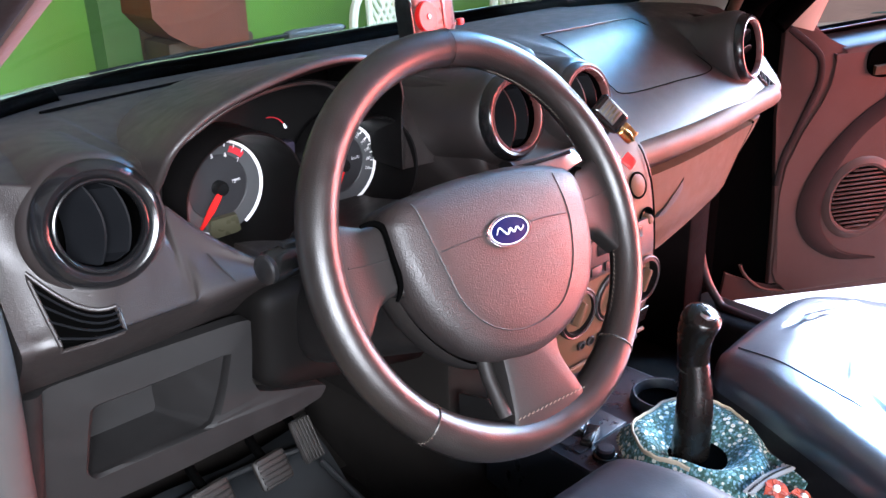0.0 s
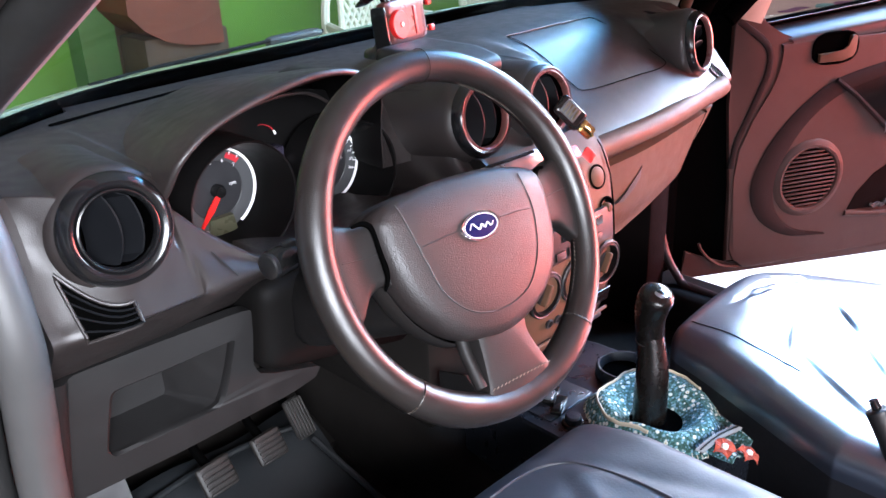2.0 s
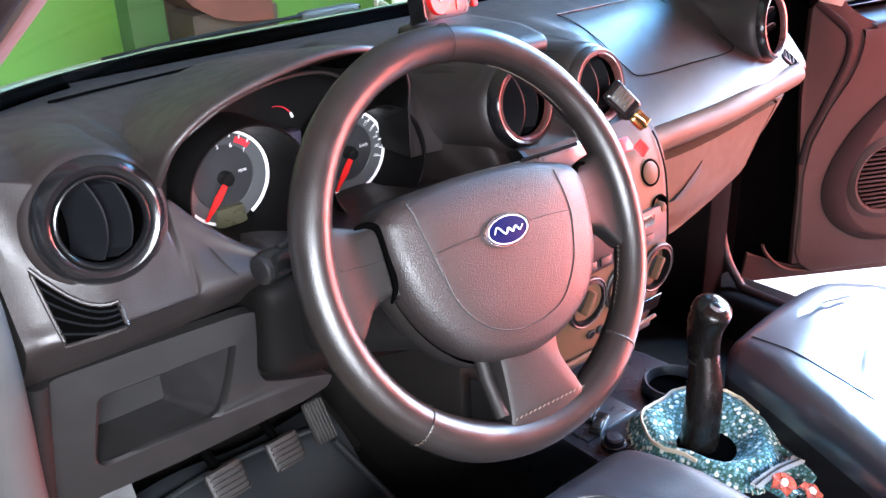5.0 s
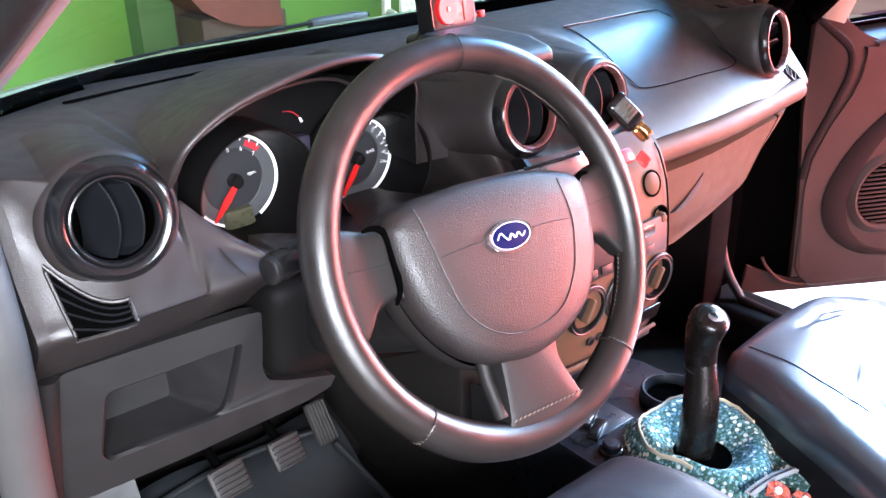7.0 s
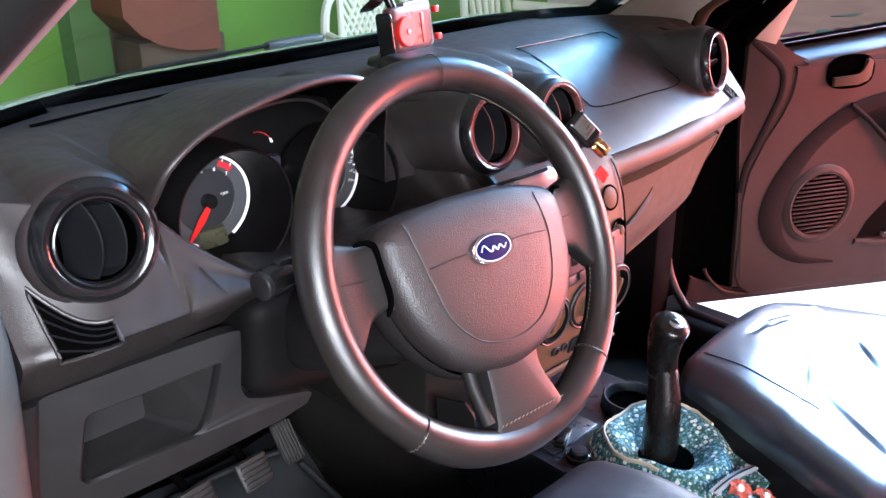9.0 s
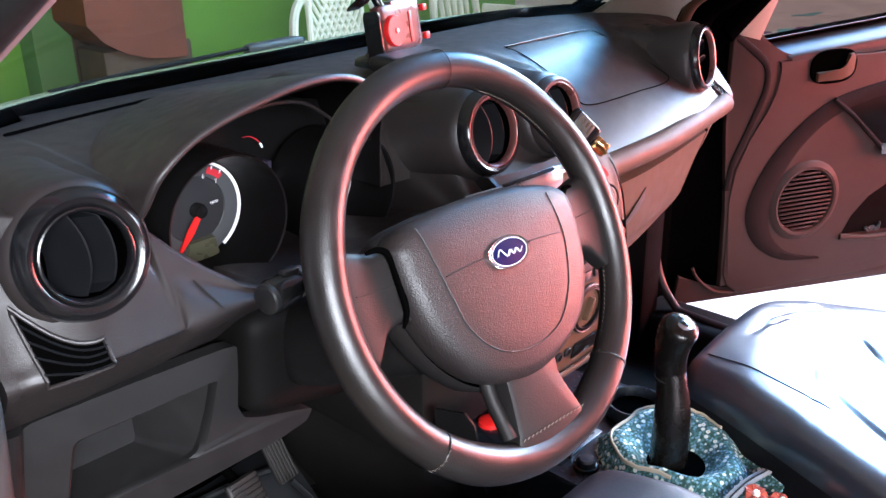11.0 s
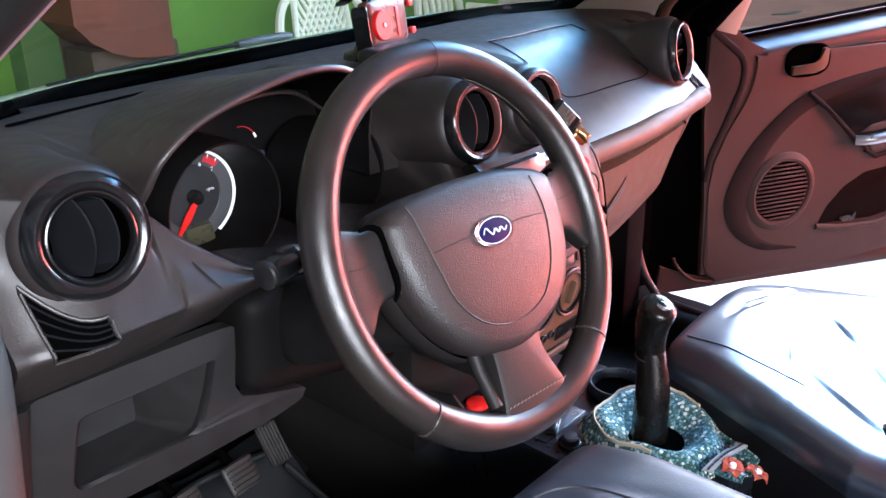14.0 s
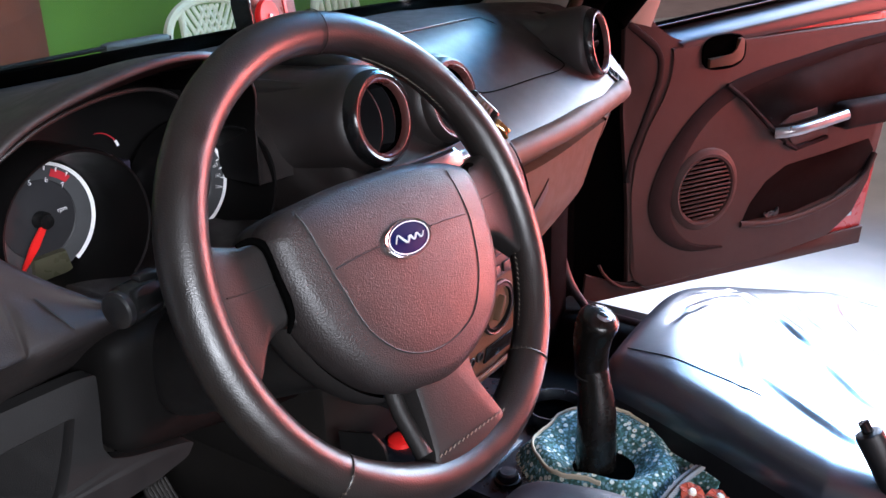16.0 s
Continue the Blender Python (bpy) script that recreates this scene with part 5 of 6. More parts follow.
def seat(x0, x1, yf, folds, label, leather, bolster=False):
    s = thing("car_seat", label, "car seat", pose((x0 + x1) / 2, yf - 0.28, 0.262), group="front seats")
    c0 = s.matrix_basis.translation
    cx = (x0 + x1) / 2

    def shape(p):
        q = p.copy()
        top = smooth(0.52, 0.595, q.z)
        side = abs(q.x - cx) / ((x1 - x0) / 2)
        q.z += top * (((0.028 * smooth(yf - 0.36, yf - 0.04, q.y) - 0.006) if bolster else 0.010) * (1 - side ** (3 if bolster else 2)) - 0.012 * smooth(yf - 0.12, yf, q.y) + 0.002 * smooth(0.55, 0.85, side) * smooth(1.05, 0.85, side))
        q.z += top * wrinkle(q, folds)
        if bolster:
            edge = max(0.0, 0.126 + 0.405 * (p.y + 0.25))
            q.x = edge + (q.x - x0) * (x1 - edge) / (x1 - x0)
            k = smooth(cx - 0.04, x1, p.x)
            q.y -= 0.150 * k ** 2.2 * smooth(yf - 0.34, yf, q.y)
            q.z -= 0.030 * top * smooth(0.30, x1, p.x)
        q.x += (cx - q.x) * (0.0 if bolster else 0.05) * smooth(yf - 0.14, yf, q.y) + (q.x - cx) * 0.03 * smooth(0.5, 0.38, q.z)
        q.z += top * 0.0012 * noise.noise(q * 14)
        return q - c0

    rad = 0.036 if bolster else 0.045
    fine = (150, 168, 16) if bolster else (64, 72, 16)
    limit = 0.560 if bolster else 0.505
    for nm, mat, upper in (("cushion", leather, True), ("side_cover", M_SEAT_SIDE, False)):
        cover = softbox(x0, x1, yf - 0.56, yf, 0.405, 0.606, rad, fine)
        bmesh.ops.delete(cover, geom=[f for f in cover.faces if (f.calc_center_median().z < limit) == upper], context="FACES")
        for v in cover.verts:
            v.co = shape(v.co)
        part(nm, cover, mat, s, "" if upper else "vinyl side of the cushion, dulled and blackened as its shaded side")
    part("side_skirt", softbox(x0 + 0.01, x1 - 0.01, yf - 0.55, yf - 0.03, 0.31, 0.425, 0.02, (10, 12, 6), lambda p: p - c0), M_SEAT_SIDE, s)
    for fx in (x0 + 0.05, x1 - 0.07):
        part("seat_rail", box(fx - c0.x, fx + 0.03 - c0.x, -0.26, 0.24, 0.0, 0.055, 0.004), M_DARK, s)

    def on_top(x, y):
        return shape(Vector((x, y, 0.606))) + Vector((0, 0, 0.0005))

    return s, on_top


FOLDS_P = [(0.424, -0.293, 249, 0.003, 0.020, 0.006), (0.39, -0.372, 240, -0.0045, 0.075, 0.0070), (0.405, -0.352, 241, 0.0035, 0.080, 0.0065), (0.33, -0.465, 234, -0.004, 0.090, 0.0075), (0.295, -0.52, 238, 0.0035, 0.080, 0.0070),
           (0.345, -0.430, 226, 0.003, 0.045, 0.0055), (0.19, -0.515, 254, -0.0018, 0.070, 0.0080), (0.20, -0.520, 256, 0.0025, 0.065, 0.0070), (0.25, -0.390, 207, -0.0024, 0.085, 0.0060), (0.30, -0.36, 208, 0.002, 0.060, 0.0060),
           (0.275, -0.292, 176, -0.0035, 0.024, 0.0060), (0.303, -0.305, 166, -0.0035, 0.028, 0.0060), (0.335, -0.300, 158, -0.0035, 0.030, 0.0060), (0.365, -0.306, 150, -0.003, 0.028, 0.0060), (0.395, -0.30, 146, -0.003, 0.026, 0.0055),
           (0.44, -0.42, 236, -0.0035, 0.10, 0.0070), (0.47, -0.46, 232, 0.0035, 0.09, 0.0070), (0.40, -0.55, 228, -0.0035, 0.07, 0.0080)]
FOLDS_D = [(-0.30, -0.42, 60, 0.003, 0.08, 0.012), (-0.22, -0.40, 110, -0.003, 0.10, 0.012), (-0.36, -0.50, 90, 0.003, 0.10, 0.014)]
ps, ptop = seat(0.105, 0.575, -0.232, FOLDS_P, "black leather front seat cushion, creased and shining with daylight", M_SEAT, True)
ds, dtop = seat(-0.635, -0.112, -0.262, FOLDS_D, "black leather front seat cushion, finish dulled to cut glare, with a stitched seam", M_SEAT_DULL)
part("seam", tube([dtop(x, y) for x, y in [(p.x, p.y) for p in spline([(-0.56, -0.33, 0), (-0.40, -0.305, 0), (-0.27, -0.315, 0), (-0.235, -0.40, 0), (-0.23, -0.60, 0)], 50)]], 0.0020, False, 8), M_SEAT_DULL, ds)
part("seam", tube([ptop(x, y) for x, y in [(p.x, p.y) for p in spline([(0.150, -0.262, 0), (0.164, -0.34, 0), (0.178, -0.43, 0), (0.182, -0.455, 0)], 30)]], 0.0009, False, 6), M_RUBBER, ps)

# ---------------------------------------------------------------- pedals and footwell
def pedal(nm, m, w, h, label, ribs_across):
    p = thing(nm, label, "pedal", m, group="pedals")
    part("pad", softbox(-w / 2, w / 2, -h / 2, h / 2, -0.006, 0.006, 0.006, (8, 8, 4)), M_PEDAL, p)
    n = 6
    for k in range(n):
        t = (k - (n - 1) / 2) / n
        if ribs_across:
            part("rib", box(-w * 0.42, w * 0.42, t * h - 0.002, t * h + 0.002, 0.005, 0.009, 0.001), M_PEDAL, p)
        else:
            part("rib", box(t * w - 0.002, t * w + 0.002, -h * 0.46, h * 0.46, 0.005, 0.009, 0.001), M_PEDAL, p)
    # arm blackened so it sinks into the footwell's shade
    part("arm", tube([(0, 0, -0.006), (0, 0.05, -0.03), (0.0, 0.20, -0.02)], 0.008, False, 8), M_VOID, p)
    return p


pedal("clutch_pedal", pose(-0.452, 0.195, 0.428, 58, 0, 6), 0.062, 0.052, "worn ribbed rubber clutch pedal", True)
pedal("brake_pedal", pose(-0.349, 0.202, 0.424, 58, 0, 4), 0.058, 0.050, "worn ribbed rubber brake pedal", True)
pedal("accelerator_pedal", pose(-0.280, 0.211, 0.440, 58, 0, 4), 0.036, 0.072, "ribbed rubber accelerator pedal", False)
rows = [[(x, y, 0.266 + 0.10 * smooth(0.14, 0.33, y) + 0.006 * math.sin(x * 23) * smooth(0.0, 0.2, y)) for x in np.linspace(-0.60, -0.20, 24)] for y in np.linspace(-0.28, 0.34, 30)]
fm = thing("floor_mat", "grey moulded rubber floor mat with raised ribs under the pedals", "floor mat", pose(0, 0, 0.0))
part("mat", thick_sheet(rows, 0.005), M_MAT, fm)
part("mat_edge", tube([(x, 0.30 - 0.9 * (x + 0.40) ** 2, 0.372) for x in np.linspace(-0.56, -0.22, 20)], 0.006, False, 8), M_MAT, fm)
part("mat_edge", tube(spline([(-0.235, 0.24, 0.36), (-0.215, 0.15, 0.31), (-0.205, 0.05, 0.278), (-0.205, -0.20, 0.274)], 24), 0.006, False, 8), M_MAT, fm)
for k in range(12):
    part("mat_rib", box(-0.50, -0.28, -0.16 + k * 0.016, -0.154 + k * 0.016, 0.271, 0.2735, 0.001), M_MAT, fm)
rows = [[(-0.70 + 0.14 * u, 0.25 + 0.10 * v - 0.02 * u, 0.30 + 0.22 * v) for u in np.linspace(0, 1, 6)] for v in np.linspace(0, 1, 6)]
solo("footrest", thick_sheet(rows, 0.02), M_MAT, "grey plastic footrest beside the clutch", "footrest")

# left door opening: grey trim strip and seal beside the dashboard
tr = thing("door_opening_trim", "pale grey plastic trim along the driver's door opening", "door trim", pose(0, 0, 0), kind="structure")
pts = spline([(-0.735, 0.10, 1.02), (-0.748, 0.005, 0.99), (-0.752, -0.035, 0.90), (-0.750, -0.020, 0.82), (-0.748, 0.015, 0.70), (-0.746, 0.03, 0.60), (-0.744, 0.03, 0.50), (-0.744, -0.02, 0.40)], 40)
part("trim", tube(pts, 0.026, False, 14), M_GREYTRIM, tr)
pts = [p + Vector((-0.036, 0.030, 0)) for p in pts]
part("seal", tube(pts, 0.016, False, 10), M_RUBBER, tr)
solo("door_post_left", box(-0.80, -0.725, 0.06, 0.40, 0.30, 0.985, 0.012), M_RUBBER, "dark door post beside the dashboard", "door post", kind="structure")

# ---------------------------------------------------------------- open passenger door
OPEN = radians(61)
dm = Matrix(((math.sin(OPEN), math.cos(OPEN), 0, 0.76), (-math.cos(OPEN), math.sin(OPEN), 0, 0.12), (0, 0, 1, 0), (0, 0, 0, 1)))
door = thing("passenger_door", "open red car door with a pale moulded inner panel", "car door", dm)
FACE = Matrix(((1, 0, 0, 0), (0, 0, -1, 0), (0, 1, 0, 0), (0, 0, 0, 1)))        # local x along the door, y up, z into the car


def flat(outline, depth, off, mat, nm, bev=0.004, parent=None, label="", n=0):
    pts = outline
    if n:
        pts = [(p.x, p.y) for p in spline([(x, y, 0) for x, y in outline + outline[:1]], n)][:-1]
    return part(nm, plate(pts, depth, FACE @ Matrix.Translation((0, 0, off)), bev, 3), mat, parent or door, label)


flat([(0.02, 0.326), (0.925, 0.290), (0.945, 0.50), (0.955, 0.905), (0.02, 0.905)], 0.075, -0.095, M_PAINT, "shell", 0.012)
flat([(0.152, 0.39), (0.165, 0.362), (0.20, 0.334), (0.60, 0.336), (0.78, 0.350), (0.86, 0.40), (0.905, 0.48), (0.925, 0.60), (0.945, 0.75), (0.953, 0.884), (0.55, 0.882), (0.236, 0.882), (0.248, 0.855), (0.243, 0.815), (0.222, 0.775), (0.185, 0.715), (0.152, 0.645), (0.147, 0.575), (0.150, 0.50)], 0.022, -0.020, M_DOOR, "inner_panel", 0.004)
# front flange, black seal line
flat([(0.148, 0.36), (0.26, 0.352), (0.26, 0.60), (0.31, 0.884), (0.266, 0.8905), (0.244, 0.902), (0.224, 0.912), (0.192, 0.930), (0.183, 0.950), (0.128, 0.966), (0.114, 0.93), (0.118, 0.75), (0.140, 0.55)], 0.012, -0.0135, M_DOOR, "front_flange", 0.003)
pts = spline([(0.124, 0.006, 0.941), (0.170, 0.004, 0.908), (0.198, 0.004, 0.885), (0.211, 0.004, 0.859), (0.210, 0.004, 0.82), (0.194, 0.004, 0.776), (0.164, 0.004, 0.704), (0.146, 0.004, 0.662), (0.138, 0.004, 0.600)], 40)
part("seal", tube(pts, 0.010, False, 8, flat=0.7), M_DOORSEAL, door, "black rubber seal")
# front edge painted near-black, as the shade of the hinge gap
flat([(-0.02, 0.336), (0.10, 0.330), (0.20, 0.328), (0.150, 0.55), (0.125, 0.75), (0.128, 0.95), (0.02, 0.96), (-0.02, 0.90)], 0.006, -0.023, M_VOID, "front_edge", 0.002, label="front edge of the door, blackened for the dark gap")
# dark curved band and insert
ARC = [(0.950, 0.858), (0.80, 0.848), (0.62, 0.826), (0.48, 0.806), (0.38, 0.778), (0.298, 0.722), (0.235, 0.650), (0.198, 0.570), (0.200, 0.505), (0.240, 0.445), (0.317, 0.403), (0.42, 0.392)]
WID = [0.022, 0.025, 0.030, 0.036, 0.041, 0.046, 0.056, 0.064, 0.060, 0.044, 0.022, 0.004]
arc = spline([(x, y, 0) for x, y in ARC], 60)
wid = [p.x for p in spline([(w, 0, 0) for w in WID], 60)]
rows = []
for i, p in enumerate(arc):
    d = (arc[min(60, i + 1)] - arc[max(0, i - 1)]).normalized()
    nrm = Vector((d.y, -d.x, 0))
    if nrm.dot(Vector((0.45, 0.55, 0)) - p) < 0 and i > 6:
        nrm = -nrm
    if i <= 6:
        nrm = Vector((0, -1, 0))
    a, c = p, p + nrm * wid[i]
    rows.append([FACE @ Vector(q) for q in ((a.x, a.y, -0.002), (a.x, a.y, 0.004), (a.x * 0.8 + c.x * 0.2, a.y * 0.8 + c.y * 0.2, 0.008), (a.x * 0.2 + c.x * 0.8, a.y * 0.2 + c.y * 0.8, 0.008), (c.x, c.y, 0.004), (c.x, c.y, -0.002))])
part("curved_band", sheet(rows), M_DOOR_DARK, door, "dark curved band round the speaker and armrest")
flat([(0.425, 0.775), (0.62, 0.806), (0.80, 0.830), (0.945, 0.840), (0.940, 0.66), (0.75, 0.655), (0.57, 0.655), (0.50, 0.715)], 0.006, -0.001, M_DOOR_CLOTH, "insert", 0.002, label="dark reddish cloth insert")
part("insert_edge", tube([FACE @ Vector(p) for p in ((0.395, 0.785, 0.006), (0.450, 0.745, 0.010), (0.545, 0.660, 0.012), (0.585, 0.632, 0.012))], 0.006, False, 8), M_DOOR_DARK, door)
arm = part("armrest", softbox(0.735, 0.945, -0.050, 0.0, 0.640, 0.705, 0.016, (12, 6, 8)), M_DOOR_DARK, door, "dark armrest")
part("grip", tube([FACE @ Vector(p) for p in spline([(0.548, 0.655, 0.012), (0.580, 0.660, 0.034), (0.64, 0.668, 0.042), (0.74, 0.680, 0.044)], 16)], 0.013, False, 12), M_SATIN, door, "silver pull grip")
# flat dark plate painting the shade under the grip
flat([(0.60, 0.640), (0.73, 0.655), (0.73, 0.625), (0.62, 0.610)], 0.004, 0.001, M_RUBBER, "grip_recess", 0.001)
part("recess_lip", tube([FACE @ Vector(p) for p in ((0.59, 0.625, 0.004), (0.625, 0.606, 0.008), (0.725, 0.620, 0.008))], 0.006, False, 8), M_DOOR_DARK, door)
flat([(0.565, 0.672), (0.60, 0.690), (0.68, 0.698), (0.685, 0.680), (0.60, 0.672)], 0.006, 0.004, M_DOOR, "switch_plate", 0.002)
# handle over a flat oval plate, blackened for the recess's shade
hd = part("handle_shade_plate", plate(oval(0.380, 0.860, 0.056, 0.032, 36, 2.8), 0.002, FACE @ Matrix.Translation((0, 0, 0.0022)), 0.0), M_VOID, door, "dark oval plate painted for the handle recess's shade")
part("recess_rim", tube([FACE @ Vector((x, y, 0.003)) for x, y in oval(0.380, 0.860, 0.059, 0.035, 40, 2.8)], 0.0035, True, 8), M_VOID, hd)
part("lever", plate([(0.334, 0.830), (0.400, 0.830), (0.424, 0.838), (0.431, 0.850), (0.431, 0.882), (0.424, 0.888), (0.414, 0.886), (0.410, 0.862), (0.398, 0.853), (0.334, 0.850)], 0.008, FACE @ Matrix.Translation((0, 0, 0.005)), 0.003), M_STACK, hd, "pale door lever")
# speaker
SX, SZ, SR = 0.354, 0.549, 0.074
at = FACE @ Matrix.Translation((SX, SZ, 0.002))
spk = part("speaker_ring", lathe([(SR * 1.34, -0.002), (SR * 1.30, 0.003), (SR * 1.20, 0.006), (SR * 1.13, 0.009), (SR * 1.05, 0.008), (SR, 0.001)], at, 56), M_DOOR, door, "round speaker surround")
# flat black disc, painting the shade between the slats
part("speaker_back", lathe([(0.0001, 0.0006), (SR * 1.02, 0.0006)], at, 40), M_VOID, spk)
for k in range(14):
    h = (k - 6.5) / 7.2 * SR
    half = math.sqrt(SR * SR - h * h)
    part("slat", box(-half, half, h - 0.0022, h + 0.0022, 0.001, 0.007, 0.0012, 1, m=at), M_DOOR, spk)
# pocket: a flat plate darkened for the shade inside it
pk = flat([(0.480, 0.446), (0.500, 0.488), (0.545, 0.535), (0.606, 0.566), (0.75, 0.578), (0.882, 0.592), (0.905, 0.56), (0.880, 0.514), (0.776, 0.463), (0.644, 0.441)], 0.003, 0.0005, M_KICK, "map_pocket", 0.001, label="map pocket as a flat plate, its inner shade painted dark")
part("pocket_lip", tube([FACE @ Vector(p) for p in spline([(0.474, 0.440, 0.002), (0.56, 0.430, 0.010), (0.66, 0.432, 0.014), (0.78, 0.454, 0.014), (0.87, 0.495, 0.010), (0.910, 0.55, 0.004)], 24)], 0.008, False, 10), M_DOOR, pk)
part("pocket_paper", softbox(0.545, 0.590, -0.010, -0.004, 0.444, 0.458, 0.003, (14, 4, 8), lambda p: p + Vector((0.004 * noise.noise(p * 70 + Vector((3, 0, 0))), 0.004 * noise.noise(p * 110), 0.010 * noise.noise(p * 80)))), M_DIAL, pk, "crumpled dark wrapper in the pocket")
# sill, window and frame
rows = [[(s, o, z + (0.090 * (s - 0.2) if k > 1 else 0.06 * (s - 0.2))) for s in np.linspace((0.268, 0.268, 0.264, 0.258, 0.250, 0.240, 0.231, 0.222, 0.216, 0.212, 0.212)[k], 0.952, 20)] for k, (o, z) in enumerate(((0.0010, 0.866), (-0.0026, 0.876), (-0.0022, 0.881), (-0.0003, 0.8855), (0.0035, 0.889), (0.011, 0.893), (0.020, 0.8975), (0.029, 0.902), (0.038, 0.9065), (0.046, 0.9105), (0.047, 0.89)))]
part("sill_cap", sheet(rows), M_SILL, door, "smooth window sill shining with the sky")
seal_run = part("sill_seal", tube([(0.175, 0.046, 0.917), (0.60, 0.046, 0.955), (0.96, 0.046, 0.988)], 0.0095, False, 10), M_VOID, door)
part("seal_bead", tube([(0.190, 0.0362, 0.9205), (0.60, 0.0362, 0.9570), (0.96, 0.0362, 0.990)], 0.0016, False, 6), M_RUBBER, seal_run)
flat([(0.03, 0.326), (0.61, 0.306), (0.92, 0.297), (0.925, 0.345), (0.70, 0.345), (0.20, 0.345), (0.16, 0.350), (0.10, 0.372), (0.04, 0.400)], 0.008, -0.0185, M_DOOR, "lower_edge", 0.003)
part("corner_bead", tube([FACE @ Vector(p) for p in spline([(0.075, 0.415, -0.010), (0.084, 0.395, -0.008), (0.113, 0.364, -0.006), (0.148, 0.345, -0.005), (0.222, 0.334, -0.005), (0.32, 0.333, -0.006)], 24)], 0.0040, False, 8), M_DOOR, door)
# added black plate closes the gap that lies in shade
flat([(0.0, 0.92), (0.023, 0.96), (0.064, 1.029), (0.17, 1.20), (0.24, 1.20), (0.152, 1.025), (0.138, 0.93)], 0.006, -0.030, M_VOID, "dark_gap_plate", 0.001)
flat([(0.770, 0.378), (0.880, 0.382), (0.882, 0.391), (0.772, 0.387)], 0.004, -0.019, M_CHROME, "latch_strip", 0.001)
wg = part("window", plate([(0.18, 0.94), (0.95, 0.94), (0.93, 1.20), (0.80, 1.34), (0.55, 1.33), (0.30, 1.12)], 0.004, FACE @ Matrix.Translation((0, 0, -0.040))), M_DOORGLASS, door, "tinted door window")
wg.visible_shadow = False
part("window_frame", tube([(0.10, 0.012, 0.945), (0.20, 0.01, 1.04), (0.34, 0.022, 1.17), (0.56, 0.03, 1.36), (0.82, 0.03, 1.37), (0.95, 0.025, 1.22), (0.97, 0.02, 0.94)], 0.020, False, 10), M_VOID, door)
part("quarter_trim", plate([(0.125, 0.945), (0.180, 0.930), (0.235, 1.06), (0.205, 1.06)], 0.012, FACE @ Matrix.Translation((0, 0, -0.012)), 0.003), M_PILLAR, door)

# ---------------------------------------------------------------- loose things on the dashboard
ph = thing("phone_holder", "red and brown plastic phone holder with a round red disc", "phone holder", pose(-0.042, 0.20, 1.017, 0, 0, 0))
part("foot", lathe([(0.034, -0.004), (0.032, 0.004), (0.018, 0.008), (0.012, 0.018), (0.0001, 0.020)], None, 28), M_BLACK, ph)
q = pose(0.035, -0.005, 0.034, -8, 0, 12) @ UPRIGHT
part("body", softbox(-0.047, 0.060, -0.024, 0.046, -0.012, 0.010, 0.008, (10, 8, 6), lambda p: q @ p), M_HOLDER_BROWN, ph)
part("side", softbox(-0.055, -0.046, -0.026, 0.040, -0.016, 0.012, 0.006, (6, 8, 6), lambda p: q @ p), M_BLACK, ph)
dsc = part("disc", lathe([(0.0001, 0.018), (0.0035, 0.0178), (0.0045, 0.0165), (0.021, 0.0165), (0.0225, 0.0145), (0.0225, 0.008)], q @ Matrix.Translation((-0.020, 0.008, 0)), 36), M_RED, ph, "round red disc")
part("disc_hub", lathe([(0.0001, 0.0195), (0.003, 0.019), (0.0035, 0.017)], q @ Matrix.Translation((-0.020, 0.008, 0)), 16), M_SATIN, dsc)
part("clear_strip", box(0.024, 0.031, -0.014, 0.030, 0.0095, 0.012, 0.0008, m=q), M_HOLDER, ph)
for yy in (0.030, -0.012):
    jaw = part("jaw", box(0.059, 0.074, yy - 0.004, yy + 0.004, -0.004, 0.004, 0.0015, m=q), M_BLACK, ph)
    part("jaw_tip", box(0.070, 0.082, yy - 0.005, yy + 0.005, -0.001, 0.009, 0.002, m=q), M_RED, jaw)
part("arm", tube([q @ Vector(p) for p in ((-0.03, 0.044, 0), (-0.036, 0.065, -0.004), (-0.030, 0.10, -0.02))], 0.007, False, 10), M_BLACK, ph)
part("suction_cup", lathe([(0.0001, 0.012), (0.016, 0.009), (0.030, 0.0), (0.028, -0.003)], q @ pose(-0.055, 0.062, -0.01, 60, 0, 20), 28), M_BLACK, ph)
part("top_plate", box(-0.012, 0.055, 0.044, 0.049, -0.010, 0.008, 0.0015, m=q), M_SATIN, ph)

key = thing("key_fob", "black car key fob with a brass clip hanging at the vent", "key fob", pose(0.040, -0.108, 0.930))
k0 = pose(0.0, 0, 0.020, -14, 0, -24) @ UPRIGHT @ pose(0, 0, 0, 0, 0, -48)
part("fob", softbox(-0.028, 0.022, -0.016, 0.016, -0.007, 0.007, 0.006, (12, 8, 6), lambda p: k0 @ p), M_BLACK, key)
face = part("fob_face", box(-0.021, 0.008, -0.011, 0.011, 0.0066, 0.0082, 0.0010, m=k0), M_DIAL_GREY, key, "grey ribbed button face")
for k in range(4):
    part("rib", box(-0.018 + k * 0.0066, -0.0150 + k * 0.0066, -0.009, 0.009, 0.0078, 0.0090, 0.0004, m=k0), M_LCD, face)
part("clip", softbox(0.022, 0.046, -0.011, 0.009, -0.004, 0.005, 0.003, (8, 6, 4), lambda p: k0 @ p), M_GOLD, key, "brass clip")
part("clip_tongue", tube([k0 @ Vector(p) for p in ((0.020, -0.004, 0.006), (0.034, -0.002, 0.008), (0.046, -0.003, 0.004))], 0.0028, False, 8), M_GOLD, key)
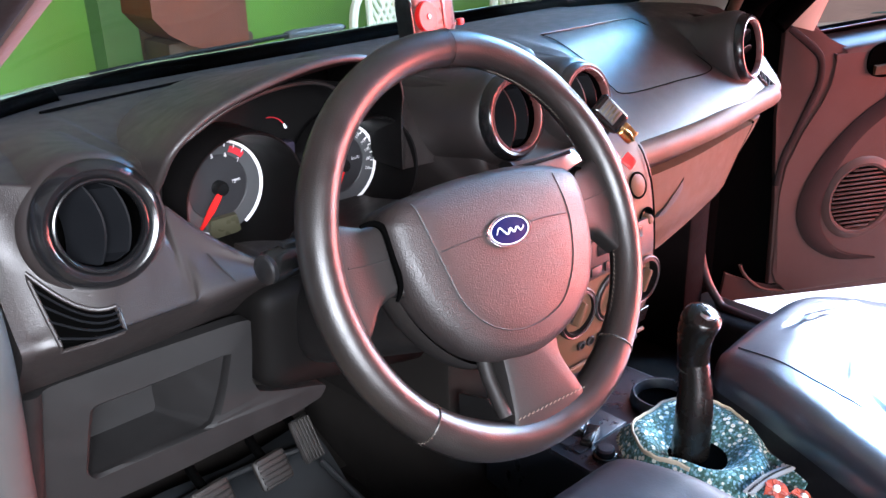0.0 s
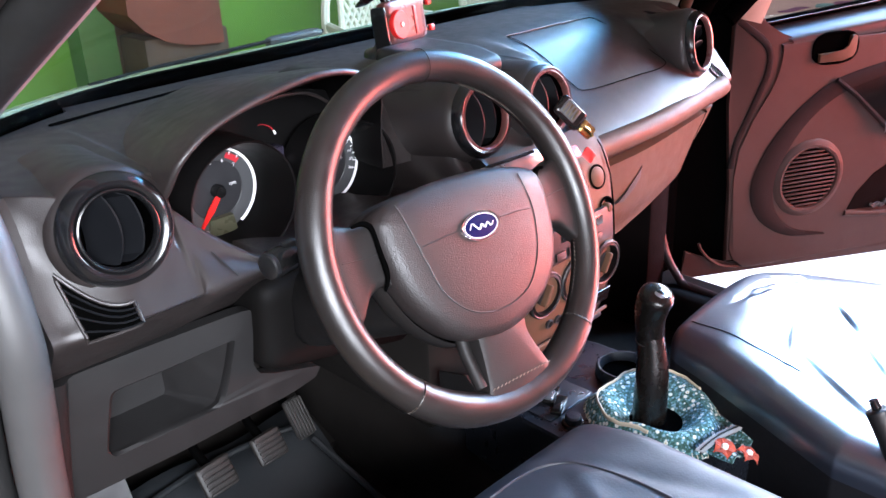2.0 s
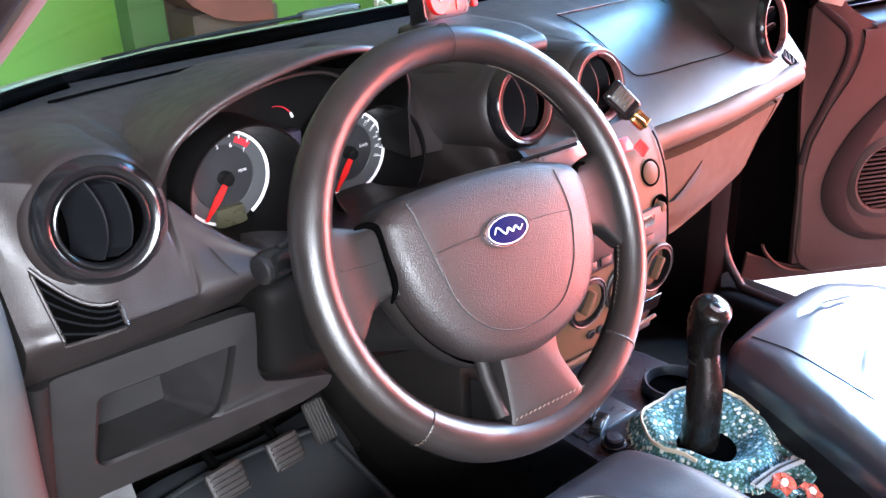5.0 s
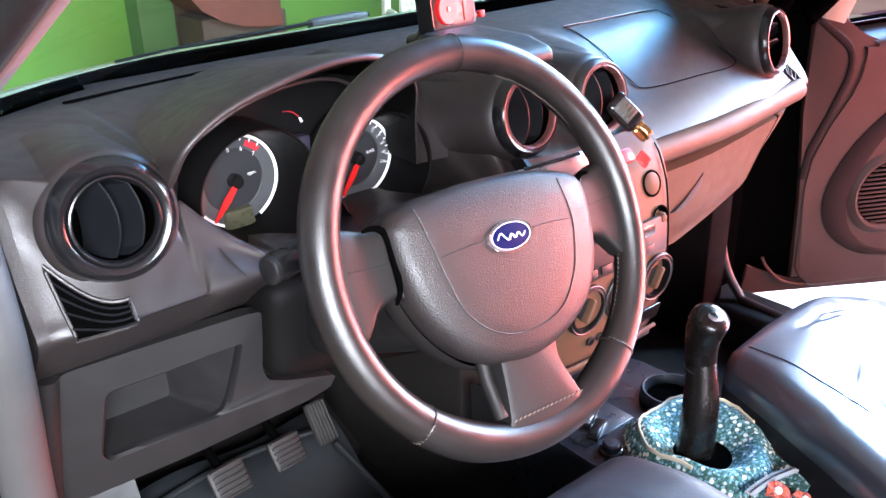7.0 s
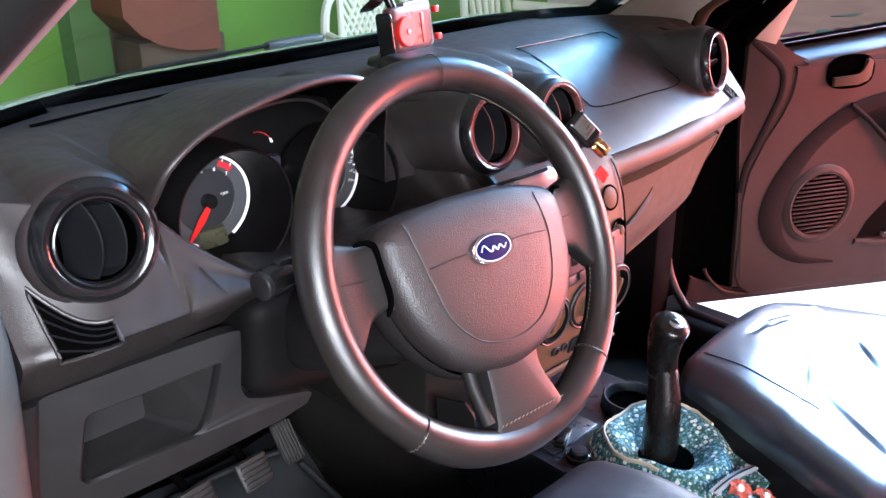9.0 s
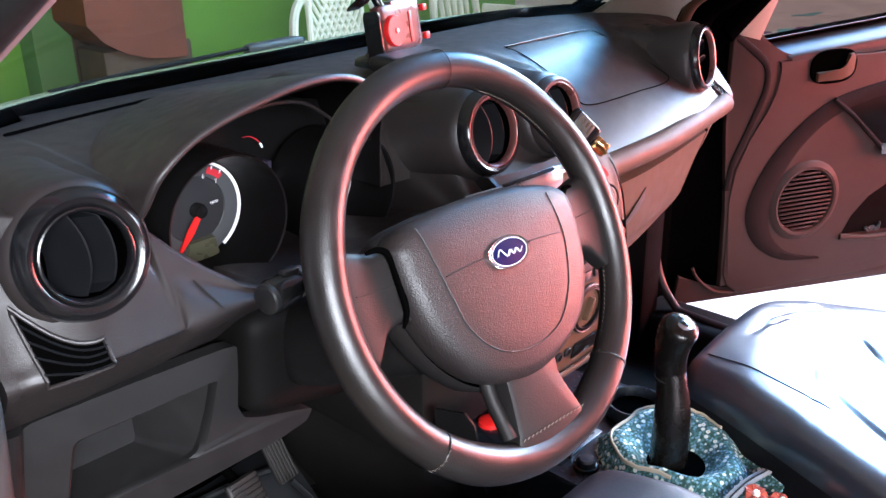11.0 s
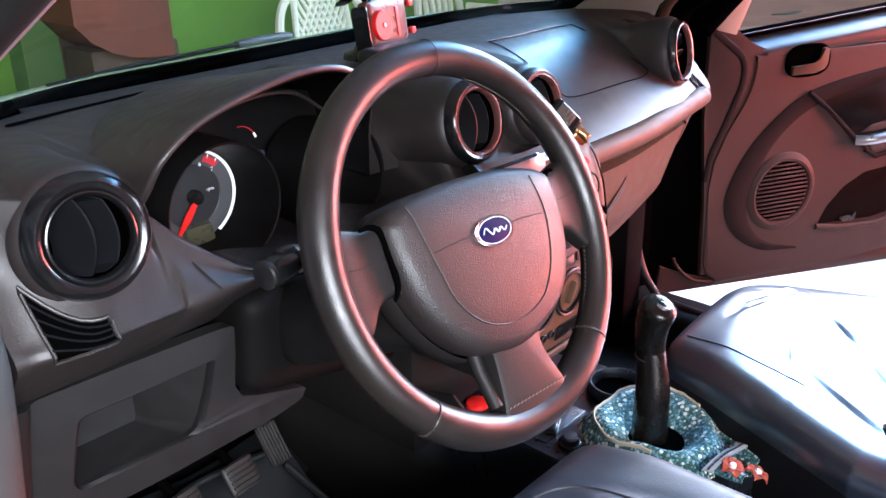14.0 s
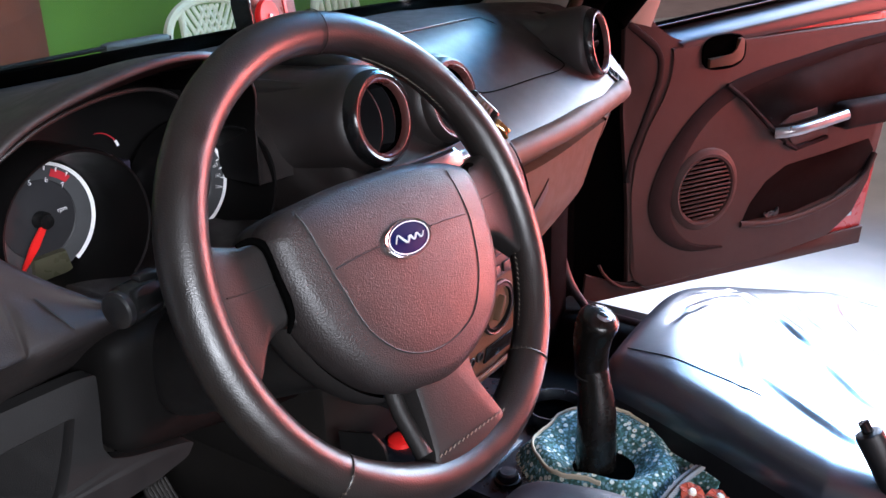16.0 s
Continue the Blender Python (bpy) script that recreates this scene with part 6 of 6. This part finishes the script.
part("tag", softbox(0.052, 0.072, -0.034, -0.018, -0.001, 0.002, 0.001, (5, 5, 2), lambda p: k0 @ (p + Vector((0, 0, 0.004 * noise.noise(p * 60))))), M_RED, key, "crumpled red ribbon tag")

# wiper
wp = thing("wiper", "black windscreen wiper with a grey arm resting on the glass", "wiper", pose(0, 0, 0))
part("arm", tube([(0.07, 0.50, 1.003), (-0.05, 0.492, 1.006), (-0.285, 0.470, 1.006), (-0.42, 0.450, 1.004)], 0.0036, False, 8, flat=0.7), M_SHROUD, wp)
part("pivot", softbox(-0.06, 0.060, 0.485, 0.507, 0.992, 1.012, 0.007, (8, 5, 5)), M_GREYTRIM, wp)
part("blade", tube([(0.03, 0.478, 0.990), (-0.2, 0.452, 0.983), (-0.45, 0.425, 0.975)], 0.003, False, 6), M_RUBBER, wp)

# ---------------------------------------------------------------- garage things beyond the windscreen
def garden_chair(m, perforated, label):
    c = thing("garden_chair", label, "chair", m, group="garden chairs by the wall")
    part("seat", softbox(-0.21, 0.21, -0.20, 0.22, 0.41, 0.44, 0.012, (8, 8, 3)), M_CHAIR, c)
    for sx in (-1, 1):
        part("leg", tube([(sx * 0.20, -0.19, 0.42), (sx * 0.225, -0.23, 0.0)], [0.018, 0.024], False, 8), M_CHAIR, c)
        part("leg", tube([(sx * 0.19, 0.20, 0.42), (sx * 0.22, 0.27, 0.0)], [0.018, 0.024], False, 8), M_CHAIR, c)
        part("armrest", tube(spline([(sx * 0.21, -0.20, 0.42), (sx * 0.235, -0.20, 0.60), (sx * 0.245, -0.14, 0.645), (sx * 0.24, 0.05, 0.650), (sx * 0.215, 0.21, 0.655)], 20), 0.017, False, 8, flat=1.3), M_CHAIR, c)
    arch = spline([(-0.205, 0.20, 0.43), (-0.215, 0.235, 0.60), (-0.19, 0.26, 0.76), (-0.11, 0.272, 0.835), (0.0, 0.275, 0.855), (0.11, 0.272, 0.835), (0.19, 0.26, 0.76), (0.215, 0.235, 0.60), (0.205, 0.20, 0.43)], 40)
    part("back_frame", tube(arch, 0.019, False, 8), M_CHAIR, c)
    if perforated:
        b = bmesh.new()
        n = 9
        for k in range(n):
            t = (k - (n - 1) / 2) / n
            for s in (-1, 1):
                pts = [(max(-0.13, min(0.13, 0.26 * t + s * 0.20 * (u - 0.5))), 0.235 + 0.035 * u, 0.46 + 0.37 * u) for u in np.linspace(0, 1, 9)]
                tube(pts, 0.009, False, 6, b)
        part("lattice_panel", b, M_CHAIR, c, "perforated lattice back")
        for s in (-1, 1):
            part("back_slat", tube([(s * 0.13, 0.215, 0.43), (s * 0.135, 0.245, 0.63), (s * 0.12, 0.268, 0.82)], 0.013, False, 8), M_CHAIR, c)
    else:
        for k in (-2, -1, 0, 1, 2):
            part("back_slat", tube([(k * 0.045, 0.215, 0.43), (k * 0.06, 0.25, 0.66), (k * 0.065, 0.272, 0.835 - 0.012 * k * k * 0.5)], 0.014, False, 8), M_CHAIR, c)
    return c


garden_chair(pose(1.50, 1.83, 0.0, 0, 0, -8), True, "white plastic garden chair with a lattice back")
garden_chair(pose(2.32, 1.83, 0.0, 0, 0, 14), False, "white plastic garden chair with a slatted back")
slab("alcove", box(0.60, 1.045, 2.50, 2.596, 0.0, 1.9), M_BROWN, "brown plastered alcove in the green wall", "alcove")
slab("pillar_green", box(0.46, 0.60, 2.48, 2.596, 0.0, 2.75), M_GREEN_DARK, "dark green wall pillar", "pillar")
ol = [(0.56, 1.25), (0.545, 0.80), (0.60, 0.735), (0.68, 0.685), (0.76, 0.660), (0.84, 0.648), (0.925, 0.644), (0.93, 1.25)]
b = plate([(x, z) for x, z in ol], -0.24, Matrix.Translation((0, 2.24, 0)) @ UPRIGHT, 0.0)
solo("hanging_cover", b, M_CLAY, "orange-brown cover with a curved hem over a stand", "cover")
solo("stand", box(0.60, 0.96, 2.26, 2.46, 0.012, 0.70, 0.01), M_BROWN, "brown plastered stand under the orange cover", "stand")
# coloured shapes added on the yard ground, for tints past the door window
for k, (x, y, w, h, mt) in enumerate(((6.22, 2.30, 0.34, 0.10, M_PURPLE), (6.50, 2.19, 0.22, 0.11, M_TEAL), (6.72, 2.11, 0.26, 0.09, M_PURPLE), (7.00, 2.03, 0.24, 0.10, M_TEAL), (7.30, 1.95, 0.36, 0.10, M_PURPLE), (7.50, 2.36, 0.40, 0.09, M_TEAL))):
    ol = [(a + 0.03 * math.sin(17 * b_ + k), b_ + 0.02 * math.sin(19 * a + k)) for a, b_ in oval(0, 0, w / 2, h / 2, 24, 1.6)]
    solo("yard_shape", plate(ol, 0.006, pose(x, y, 0.0, 0, 0, -20)), mt, "flat coloured shape on the yard ground", "paint mark", group="painted shapes on the paving")
